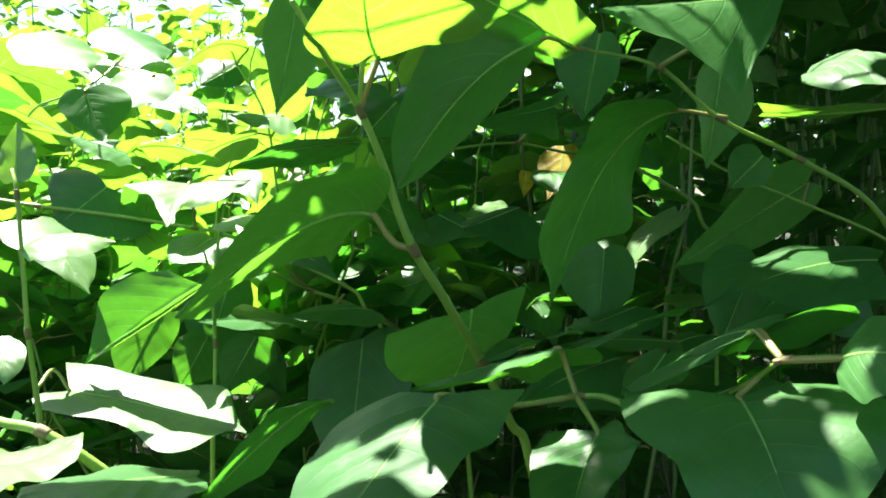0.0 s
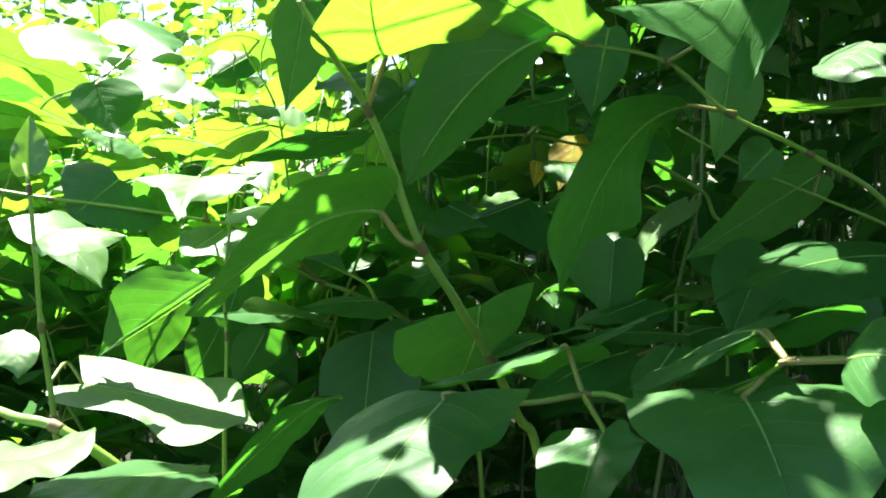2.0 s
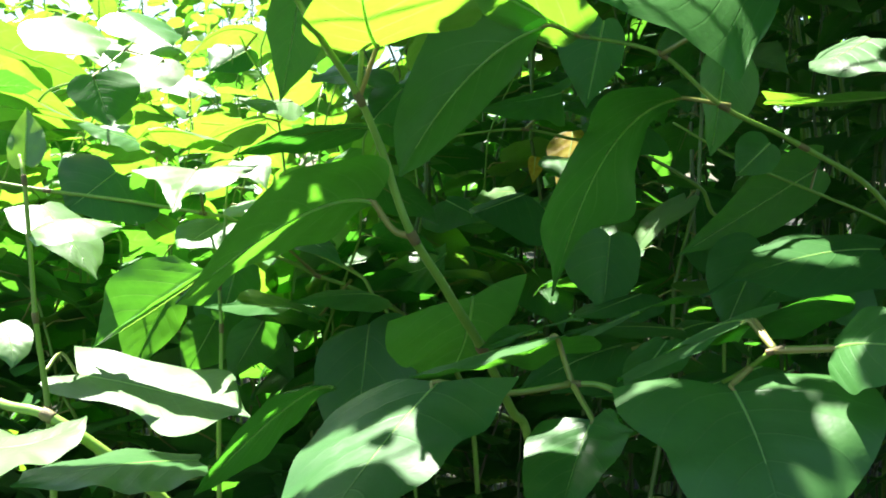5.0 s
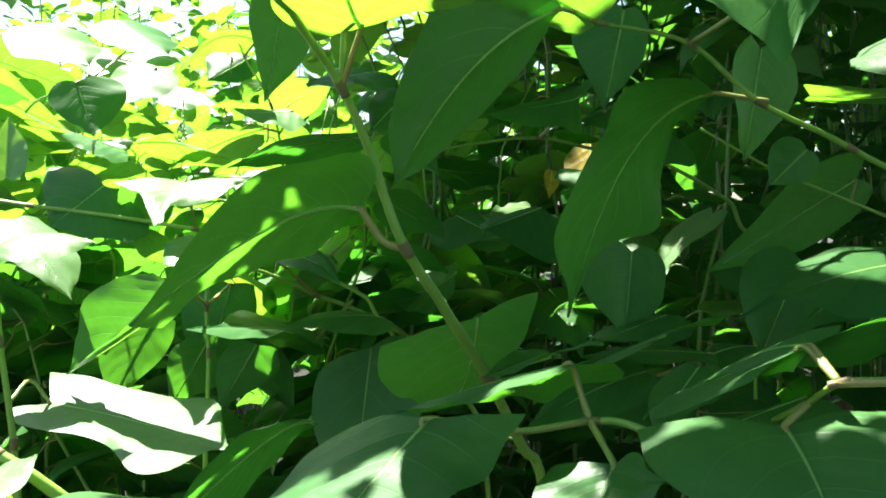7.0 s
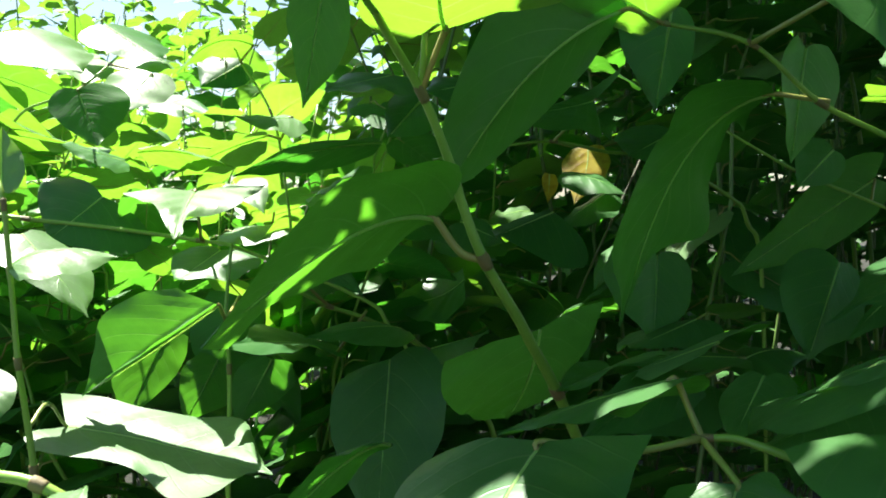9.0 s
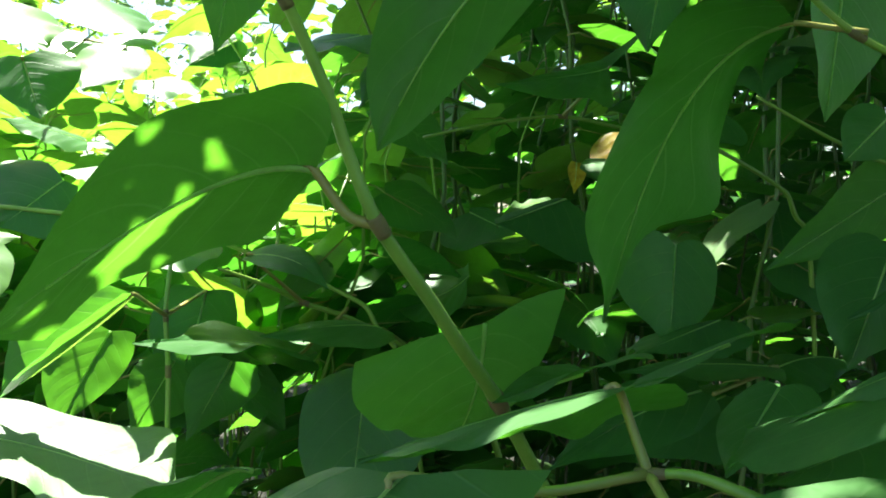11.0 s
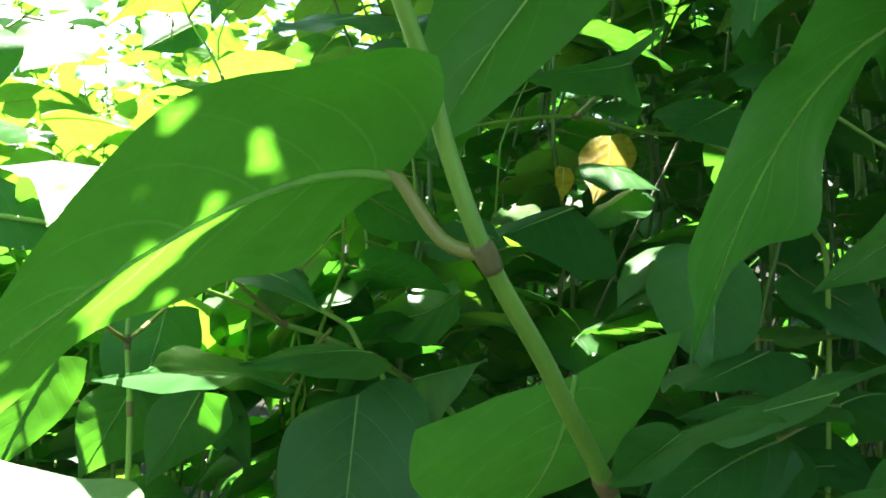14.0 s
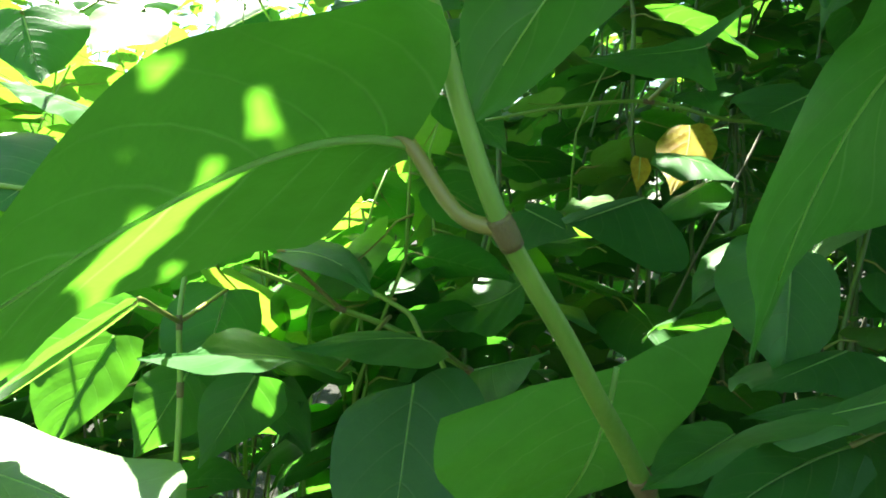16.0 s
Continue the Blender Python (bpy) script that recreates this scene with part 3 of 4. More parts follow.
thin = plant("thin upright pale stem among shaded leaves", (-0.100, 0.950, 0.000))
stem(thin, [(-0.121, 0.930, 1.355), (-0.123, 0.920, 1.322), (-0.123, 0.910, 1.292), (-0.120, 0.905, 1.253), (-0.120, 0.900, 1.207), (-0.121, 0.900, 1.184), (-0.122, 0.901, 1.134), (-0.121, 0.905, 1.014), (-0.110, 0.927, 0.507), (-0.100, 0.950, 0.000)], [0.0014, 0.0016, 0.0017, 0.0018, 0.0019, 0.002, 0.0023, 0.0023, 0.0023, 0.0023], (2, 3))
blade(thin, (-0.106, 0.806, 1.315), (-0.156, 0.837, 1.282), (-0.23, 0.877, 1.237), (-0.219, 0.859, 1.297), (-0.145, 0.79, 1.294), lobes=(-0.24, 0.05), w1=(0.62, 0.88, 0.93, 0.8, 0.43, 0.16), w2=(0.41, 0.74, 0.9, 0.84, 0.63, 0.33), s1=0.45, s2=0.5, curl=0.1, node=(-0.123, 0.91, 1.292), label="shaded leaf with a bright folded rim")
blade(thin, (-0.039, 0.967, 1.256), (-0.076, 0.924, 1.272), (-0.115, 0.826, 1.282), (-0.102, 0.982, 1.285), (-0.071, 0.861, 1.279), lobes=(0.95, 1.49), w1=(0.6, 0.76, 0.81, 0.45, 0.05, 0.05), w2=(0.53, 0.79, 0.95, 0.94, 0.75, 0.37), s1=0.45, s2=0.45, node=(-0.02, 1.08, 1.281), label="leaf with a bright rolled edge")
blade(thin, (-0.188, 0.97, 1.274), (-0.2, 0.95, 1.243), (-0.213, 0.93, 1.205), (-0.226, 0.93, 1.251), (-0.173, 0.97, 1.249), lobes=(0.7, 0.7), s1=0.35, s2=0.35, w1=(0.75, 1, 1, 0.8, 0.45, 0.15), w2=(0.75, 1, 1, 0.8, 0.45, 0.15), label="broad hanging leaf in shade")
blade(thin, (-0.155, 1.02, 1.243), (-0.165, 1.0, 1.218), (-0.182, 0.99, 1.187), (-0.183, 0.99, 1.231), (-0.141, 1.02, 1.205), lobes=(0.6, 0.6), s1=0.35, s2=0.35, label="drooping leaf in shade")
blade(thin, (-0.146, 1.08, 1.297), (-0.156, 1.07, 1.253), (-0.171, 1.06, 1.206), (-0.191, 1.06, 1.267), (-0.124, 1.09, 1.256), lobes=(0.7, 0.7), s1=0.35, s2=0.35, w1=(0.75, 1, 1, 0.8, 0.45, 0.15), w2=(0.75, 1, 1, 0.8, 0.45, 0.15), node=(-0.123, 0.91, 1.292), label="broad hanging leaf behind the thin stem")
blade(thin, (-0.101, 1.0, 1.246), (-0.115, 0.99, 1.219), (-0.133, 0.98, 1.186), (-0.135, 0.98, 1.226), (-0.084, 1.01, 1.219), lobes=(0.6, 0.6), s1=0.35, s2=0.35, label="drooping leaf in shade")

slant = plant("brown-green slanting stem deep in the thicket", (0.150, 1.250, 0.000))
stem(slant, [(-0.117, 1.020, 1.320), (-0.081, 1.040, 1.304), (-0.055, 1.060, 1.288), (-0.020, 1.080, 1.273), (0.039, 1.110, 1.238), (0.073, 1.130, 1.209), (0.095, 1.145, 1.171), (0.120, 1.168, 1.062), (0.150, 1.234, 0.531), (0.180, 1.300, 0.000)], [0.0015, 0.002, 0.0022, 0.0024, 0.0026, 0.0028, 0.0032, 0.0032, 0.0032, 0.0032], (2, 4))
blade(slant, (0.082, 1.215, 1.302), (0.046, 1.23, 1.279), (-0.003, 1.237, 1.274), (0.038, 1.268, 1.302), (0.047, 1.163, 1.263), lobes=(0.39, 0.98), w1=(0.6, 0.83, 0.94, 0.85, 0.6, 0.29), s1=0.45, s2=0.4, w2=(0.74, 0.88, 0.9, 0.68, 0.4, 0.14), label="leaf with a sunlit upper edge")
blade(slant, (-0.086, 1.0, 1.331), (-0.044, 0.97, 1.328), (-0.013, 0.95, 1.307), (-0.052, 1.0, 1.341), (-0.048, 0.95, 1.323), lobes=(0.8, 0.5), s1=0.35, s2=0.35, node=(-0.055, 1.06, 1.288), label="bluish leaf over the slanting stem")
blade(slant, (0.016, 1.05, 1.266), (-0.01, 1.0, 1.275), (-0.065, 0.95, 1.272), (-0.023, 1.06, 1.277), (-0.006, 0.94, 1.269), lobes=(0.6, 0.6), node=(0.039, 1.11, 1.238), label="leaf with a curled sunlit rim")
leaf(slant, (0.006, 1.019, 1.242), -170, -66, 0.164, (0.058, 13), (0.056, -2), bow=(0.000, -0.000), drop=-0.02, lobe=(0.99, -0.28), blunt=1.0, label="large shaded leaf with one sunlit fleck")
leaf(slant, (0.044, 1.100, 1.240), 109, 17, 0.063, (0.028, -1), (0.066, -23))

sunlit = plant("branch with sunlit leaves in the bright clearing", (-0.500, 1.200, 0.000))
stem(sunlit, [(-0.432, 1.080, 1.388), (-0.359, 1.090, 1.376), (-0.273, 1.100, 1.365), (-0.188, 1.100, 1.352), (-0.147, 1.100, 1.343), (-0.030, 1.120, 1.291), (-0.000, 1.126, 1.259), (0.035, 1.135, 1.155), (0.092, 1.168, 0.578), (0.150, 1.200, 0.000)], [0.0022, 0.0022, 0.0022, 0.002, 0.002, 0.002, 0.0023, 0.0023, 0.0023, 0.0023], (1, 3))
blade(sunlit, (-0.168, 1.003, 1.4), (-0.158, 0.924, 1.384), (-0.151, 0.86, 1.36), (-0.219, 0.947, 1.404), (-0.099, 0.984, 1.406), lobes=(-0.31, 0.43), w1=(0.94, 0.68, 0.47, 0.27, 0.13, 0.05), w2=(0.87, 0.74, 0.57, 0.14, 0.05, 0.07), s1=0.02, s2=0.02, node=(-0.187, 1.1, 1.352), material=GREEN_LIT, label="leaf blazing white in the sun")
leaf(sunlit, (-0.292, 1.120, 1.398), -133, -37, 0.073, (0.066, -46), (0.066, 41))
leaf(sunlit, (-0.157, 1.050, 1.344), -148, -24, 0.065, (0.058, -2), (0.040, 14))

middle = plant("thin stems and leaves in the middle of the thicket", (0.400, 1.400, 0.000))
stem(middle, [(0.048, 1.080, 1.430), (0.107, 1.090, 1.442), (0.169, 1.100, 1.448), (0.229, 1.120, 1.438), (0.286, 1.140, 1.432), (0.377, 1.200, 1.392), (0.403, 1.218, 1.362), (0.430, 1.244, 1.259), (0.465, 1.322, 0.630), (0.500, 1.400, 0.000)], [0.0012, 0.0014, 0.0016, 0.0018, 0.002, 0.0022, 0.0025, 0.0025, 0.0025, 0.0025], (2,))
blade(middle, (0.208, 1.078, 1.487), (0.179, 1.055, 1.478), (0.112, 0.986, 1.462), (0.22, 1.107, 1.508), (0.185, 0.999, 1.446), lobes=(1.97, 0.67), w1=(0.99, 0.82, 0.63, 0.46, 0.31, 0.09), s1=0.15, s2=0.25, w2=(0.77, 0.89, 0.85, 0.68, 0.47, 0.21), node=(0.169, 1.1, 1.448), label="bluish leaf seen from above")
blade(middle, (0.263, 1.48, 1.466), (0.255, 1.45, 1.428), (0.235, 1.42, 1.385), (0.222, 1.45, 1.427), (0.285, 1.45, 1.43), lobes=(0.6, 0.6), s1=0.4, s2=0.4, material=YELLOW, label="yellowing leaf")
blade(middle, (0.208, 1.47, 1.428), (0.206, 1.46, 1.409), (0.203, 1.45, 1.388), (0.197, 1.46, 1.415), (0.218, 1.46, 1.409), lobes=(0.3, 0.3), s1=0.4, s2=0.4, material=YELLOW, label="yellowing leaf")
blade(middle, (0.21, 1.35, 1.425), (0.244, 1.32, 1.417), (0.279, 1.29, 1.396), (0.248, 1.36, 1.427), (0.235, 1.28, 1.398), lobes=(0.5, 0.5), s1=0.4, s2=0.4, label="green leaf in front of a yellowing one")
blade(middle, (0.267, 1.35, 1.4), (0.228, 1.3, 1.379), (0.189, 1.26, 1.357), (0.24, 1.36, 1.39), (0.232, 1.24, 1.362), lobes=(0.5, 0.5), s1=0.4, s2=0.4, label="leaf with a white sunlit band")
blade(middle, (0.176, 1.42, 1.377), (0.145, 1.38, 1.375), (0.116, 1.34, 1.365), (0.151, 1.42, 1.384), (0.137, 1.33, 1.36), lobes=(0.5, 0.5), wave=0.2, s1=0.4, s2=0.5, material=GREEN_LIT, label="small crumpled leaf white with sun")
blade(middle, (0.235, 0.82, 1.255), (0.188, 0.78, 1.246), (0.14, 0.73, 1.229), (0.181, 0.8, 1.26), (0.207, 0.77, 1.234), lobes=(0.6, 0.8), s1=0.35, s2=0.35, label="broad leaf in shade")
blade(middle, (0.307, 0.92, 1.254), (0.244, 0.88, 1.262), (0.188, 0.84, 1.262), (0.267, 0.93, 1.262), (0.232, 0.83, 1.262), lobes=(0.5, 0.5), s1=0.4, s2=0.4, node=(0.254, 0.876, 1.243), label="shaded leaf seen nearly edge-on")
leaf(middle, (0.175, 1.150, 1.377), -128, -16, 0.085, (0.064, -48), (0.066, -1))
leaf(middle, (0.247, 0.980, 1.338), -162, -69, 0.087, (0.032, -25), (0.058, 55), label="leaf in deep shade")
leaf(middle, (0.274, 0.950, 1.284), -127, -12, 0.086, (0.036, -12), (0.066, -9))
leaf(middle, (0.236, 0.750, 1.292), -25, -20, 0.117, (0.036, -15), (0.066, 20))
leaf(middle, (0.155, 0.700, 1.284), -152, 0, 0.090, (0.043, 28), (0.013, 30))
leaf(middle, (0.291, 1.100, 1.457), -132, -20, 0.079, (0.049, -33), (0.053, 17))
leaf(middle, (0.080, 1.300, 1.366), 134, -19, 0.076, (0.016, 40), (0.051, -31))

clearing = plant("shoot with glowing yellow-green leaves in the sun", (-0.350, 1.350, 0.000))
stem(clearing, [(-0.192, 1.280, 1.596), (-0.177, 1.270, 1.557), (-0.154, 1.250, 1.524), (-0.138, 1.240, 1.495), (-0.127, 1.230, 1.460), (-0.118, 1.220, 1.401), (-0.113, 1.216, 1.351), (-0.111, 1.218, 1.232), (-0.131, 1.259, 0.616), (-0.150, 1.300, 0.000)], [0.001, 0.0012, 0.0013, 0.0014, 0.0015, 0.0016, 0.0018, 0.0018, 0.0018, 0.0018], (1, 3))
blade(clearing, (-0.16, 1.26, 1.574), (-0.201, 1.24, 1.574), (-0.239, 1.22, 1.536), (-0.195, 1.2, 1.579), (-0.211, 1.28, 1.566), lobes=(0.3, 0.3), node=(-0.177, 1.27, 1.557), material=GREEN_LIT, label="leaf glowing yellow-white in the sun")
blade(clearing, (-0.159, 1.31, 1.527), (-0.169, 1.29, 1.516), (-0.18, 1.3, 1.499), (-0.188, 1.28, 1.522), (-0.163, 1.31, 1.513), lobes=(0.5, 0.5), material=GREEN_LIT, label="small yellow-green leaf lit from behind")
blade(clearing, (-0.114, 1.25, 1.489), (-0.143, 1.21, 1.484), (-0.168, 1.18, 1.485), (-0.147, 1.25, 1.494), (-0.114, 1.17, 1.466), lobes=(0.5, 0.5), node=(-0.127, 1.23, 1.46), material=GREEN_LIT, label="leaf half white, half yellow-green in the sun")
blade(clearing, (-0.126, 1.15, 1.461), (-0.177, 1.15, 1.444), (-0.235, 1.16, 1.416), (-0.175, 1.1, 1.45), (-0.179, 1.2, 1.429), lobes=(0.4, 0.4), node=(-0.121, 1.2, 1.461), material=GREEN_LIT, label="long leaf lit from behind")
blade(clearing, (-0.003, 1.1, 1.449), (-0.078, 1.1, 1.44), (-0.154, 1.1, 1.416), (-0.084, 1.06, 1.449), (-0.088, 1.13, 1.423), lobes=(0.4, 0.4), label="dark leaf seen nearly edge-on")
leaf(clearing, (-0.191, 1.360, 1.569), -122, -31, 0.067, (0.024, -71), (0.060, 41))

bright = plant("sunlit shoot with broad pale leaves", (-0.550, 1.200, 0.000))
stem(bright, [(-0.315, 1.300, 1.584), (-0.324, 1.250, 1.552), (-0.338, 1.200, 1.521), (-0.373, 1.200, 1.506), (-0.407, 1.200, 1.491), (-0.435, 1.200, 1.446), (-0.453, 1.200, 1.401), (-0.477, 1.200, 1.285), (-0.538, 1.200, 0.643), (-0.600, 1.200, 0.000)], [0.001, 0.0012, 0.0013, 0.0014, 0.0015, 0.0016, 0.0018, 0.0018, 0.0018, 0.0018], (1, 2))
blade(bright, (-0.249, 1.1, 1.442), (-0.203, 1.1, 1.441), (-0.153, 1.1, 1.425), (-0.186, 1.06, 1.445), (-0.211, 1.14, 1.429), lobes=(0.4, 0.4), material=GREEN_LIT, label="green leaf among sunlit ones")
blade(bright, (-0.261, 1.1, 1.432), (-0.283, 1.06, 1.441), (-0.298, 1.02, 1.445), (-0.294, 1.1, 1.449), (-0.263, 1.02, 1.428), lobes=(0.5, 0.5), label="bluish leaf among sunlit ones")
leaf(bright, (-0.262, 1.200, 1.534), -154, -41, 0.074, (0.033, -22), (0.052, 14), node=(-0.324, 1.250, 1.552), material=GREEN_LIT)
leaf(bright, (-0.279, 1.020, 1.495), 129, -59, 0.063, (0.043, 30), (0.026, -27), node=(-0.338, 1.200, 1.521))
leaf(bright, (-0.352, 1.300, 1.566), -124, -2, 0.090, (0.066, -22), (0.066, 23), material=GREEN_LIT)
leaf(bright, (-0.308, 1.350, 1.577), -144, -22, 0.067, (0.049, -15), (0.066, 7), material=GREEN_LIT)
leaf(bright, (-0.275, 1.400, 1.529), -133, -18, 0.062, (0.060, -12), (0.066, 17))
leaf(bright, (-0.405, 1.200, 1.582), 120, -28, 0.112, (0.066, 10), (0.042, -26), material=GREEN_LIT)
leaf(bright, (-0.344, 1.300, 1.606), 122, -28, 0.107, (0.066, 7), (0.041, -22))

upper = plant("tall arching shoot with hanging shaded leaves", (0.920, 0.800, 0.000))
stem(upper, [(0.920, 0.800, 0.000), (0.900, 0.800, 0.700), (0.880, 0.800, 1.300), (0.780, 0.800, 1.720), (0.450, 0.800, 1.880), (0.120, 0.780, 1.750), (-0.007, 0.760, 1.595), (-0.016, 0.760, 1.544), (-0.022, 0.760, 1.523)], [0.004, 0.004, 0.0038, 0.0032, 0.0026, 0.002, 0.0015, 0.0012, 0.001], (7,))
leaf(upper, (-0.022, 0.750, 1.528), -128, -79, 0.082, (0.026, 83), (0.032, -80), node=(-0.022, 0.760, 1.523))
leaf(upper, (0.011, 0.970, 1.498), -119, -13, 0.063, (0.064, -8), (0.066, 15), label="leaf with a sunlit upper side")
leaf(upper, (0.091, 0.900, 1.484), -112, -12, 0.055, (0.040, -35), (0.055, 19))
leaf(upper, (0.040, 1.000, 1.483), -122, -45, 0.054, (0.025, -86), (0.027, 42))

shady = plant("dark stem with leaves in deep shade", (0.700, 1.100, 0.000))
stem(shady, [(0.307, 0.980, 1.449), (0.380, 1.000, 1.412), (0.456, 1.020, 1.384), (0.551, 1.050, 1.348), (0.580, 1.061, 1.318), (0.612, 1.078, 1.216), (0.656, 1.139, 0.608), (0.700, 1.200, 0.000)], [0.0012, 0.0014, 0.0016, 0.002, 0.0023, 0.0023, 0.0023, 0.0023], (1,))
blade(shady, (0.311, 0.93, 1.253), (0.35, 0.95, 1.257), (0.386, 0.96, 1.244), (0.365, 1.0, 1.253), (0.324, 0.9, 1.247), lobes=(0.5, 0.5), s1=0.4, s2=0.4, label="shaded leaf with a white tip")
leaf(shady, (0.468, 1.040, 1.406), -105, -30, 0.178, (0.039, 76), (0.037, -82), node=(0.456, 1.020, 1.384), label="large leaf in deep shade")
leaf(shady, (0.392, 0.950, 1.429), -106, -42, 0.048, (0.021, -90), (0.024, 62))
leaf(shady, (0.463, 0.900, 1.520), -108, -27, 0.072, (0.066, -17), (0.043, 9), label="leaf with a white sunlit rim")
leaf(shady, (0.370, 0.750, 1.299), 33, 19, 0.126, (0.027, 33), (0.035, -29))
leaf(shady, (0.357, 0.850, 1.338), -139, -46, 0.095, (0.031, -67), (0.037, 33))
leaf(shady, (0.374, 0.780, 1.328), -125, -26, 0.078, (0.027, -3), (0.005, 31), label="pale green leaf lit along its edge")
leaf(shady, (0.321, 0.720, 1.257), -123, -9, 0.111, (0.039, -10), (0.036, -18))
leaf(shady, (0.243, 0.680, 1.281), -148, -20, 0.075, (0.022, -0), (0.020, -0), label="leaf with a broad sunlit half")
leaf(shady, (0.278, 0.950, 1.229), -118, -16, 0.111, (0.042, -31), (0.046, 11))
flower_spike(shady, (-0.218, 1.150, 1.414), (-0.215, 1.150, 1.494))
flower_spike(bright, (-0.367, 1.330, 1.566), (-0.357, 1.330, 1.632))
flower_spike(bright, (-0.363, 1.250, 1.527), (-0.370, 1.250, 1.566))
flower_spike(bright, (-0.359, 1.420, 1.594), (-0.358, 1.420, 1.650))
flower_spike(clearing, (-0.201, 1.300, 1.541), (-0.210, 1.320, 1.617))
flower_spike(clearing, (-0.200, 1.400, 1.592), (-0.195, 1.400, 1.655))
leaf(shady, (0.371, 0.800, 1.240), -124, -8, 0.072, (0.016, -44), (0.044, -12), material=BROWN, curl=0.7, wave=0.25, label="withered brown curled leaf")
leaf(shady, (0.339, 0.780, 1.233), -135, -0, 0.113, (0.038, -4), (0.018, -8), material=BROWN, curl=0.5, wave=0.2, label="leaf browning at its edge")


# ---- ground ----
gv, gf = [], []
N = 60
for j in range(N + 1):
    for i in range(N + 1):
        gx, gy = (i / N - 0.5), (j / N - 0.5)
        gx, gy = 2 * gx * abs(gx) * 120, 2 * gy * abs(gy) * 120 + 2
        gz = 0.04 * noise.noise(Vector((gx * 1.3, gy * 1.3, 0))) + 0.25 * max(0, min(gy - 4, 4))
        gv.append((gx, gy, gz))
        if i < N and j < N:
            o = j * (N + 1) + i
            gf.append((o, o + 1, o + N + 2, o + N + 1))
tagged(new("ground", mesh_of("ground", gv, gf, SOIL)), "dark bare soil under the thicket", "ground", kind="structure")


# ---- the thicket around ----
RNG = random.Random(7)


def common_leaf(seed, material):
    """One of the leaf shapes that the thicket's shoots share: blade with its petiole, along +y from the joint."""
    rng = random.Random(seed)
    length = rng.uniform(0.085, 0.125)
    half = length * rng.uniform(0.33, 0.42)
    fold = rng.uniform(2, 22)
    stalk = rng.uniform(0.018, 0.03)
    v, f, uv = blade_points(length, (half, fold + rng.uniform(-6, 6)), (half * rng.uniform(0.9, 1.05), fold), (length * rng.uniform(0.02, 0.11), length * rng.uniform(-0.04, 0.04)),
                            rng.uniform(0.05, 0.3), rng.uniform(0.03, 0.09), seed, 10, 3, rng.uniform(0, 0.12))
    v = [p + np.array((0, stalk, 0)) for p in v]
    pv, pf = tube([(0, 0, -0.006), (0, stalk * 0.5, 0.001), (0, stalk * 1.05, 0), (0, stalk + length * 0.5, float(v[35][2]) - 0.0004)], [0.0012, 0.001, 0.0009, 0.0004], 4, 2)
    o = len(v)
    me = mesh_of("leaf", v + pv, f + [tuple(o + k for k in q) for q in pf], [material, RED], uv + [(0.5, 0.5)] * len(pv))
    for q in me.polygons:
        if q.vertices[0] >= o:
            q.material_index = 1
    return me


SHAPES = [common_leaf(s, GREEN) for s in range(14)]
SHAPES_LIT = [common_leaf(s + 40, GREEN_LIT) for s in range(10)]


# where the sun comes in between the leaves overhead: a place that it reaches, and how wide
SUN_LEFT = ((-0.244, 0.837, 1.217, 0.03), (-0.201, 0.865, 1.217, 0.04), (-0.148, 0.852, 1.215, 0.035), (-0.108, 0.831, 1.212, 0.03), (-0.194, 0.817, 1.205, 0.03),
            (-0.27, 0.893, 1.357, 0.04), (-0.237, 0.872, 1.331, 0.04), (-0.208, 0.786, 1.348, 0.03), (-0.186, 0.937, 1.391, 0.035), (-0.162, 0.926, 1.386, 0.035), (-0.137, 0.957, 1.394, 0.03),
            (-0.154, 0.589, 1.23, 0.035), (-0.14, 0.595, 1.235, 0.03), (-0.101, 0.535, 1.234, 0.015), (-0.095, 0.838, 1.279, 0.02), (-0.076, 0.865, 1.274, 0.02),
            (-0.35, 0.8, 1.4, 0.25), (-0.32, 1.17, 1.52, 0.15), (-0.55, 1.5, 1.6, 0.4), (-0.16, 1.27, 1.5, 0.06))
SUN_OVERHEAD = ((0.043, 0.511, 1.47, 0.035), (0.066, 0.515, 1.473, 0.03), (0.137, 0.633, 1.497, 0.016), (0.164, 0.646, 1.489, 0.012), (0.218, 0.513, 1.471, 0.022), (0.232, 0.533, 1.483, 0.016), (0.225, 0.5, 1.46, 0.014),
                (0.321, 0.704, 1.45, 0.015), (0.343, 0.708, 1.446, 0.01), (-0.001, 0.574, 1.362, 0.004), (-0.017, 0.577, 1.35, 0.004), (-0.027, 0.58, 1.342, 0.003),
                (0.22, 1.35, 1.53, 0.035), (0.42, 1.95, 1.62, 0.1), (0.3, 1.55, 1.58, 0.05))
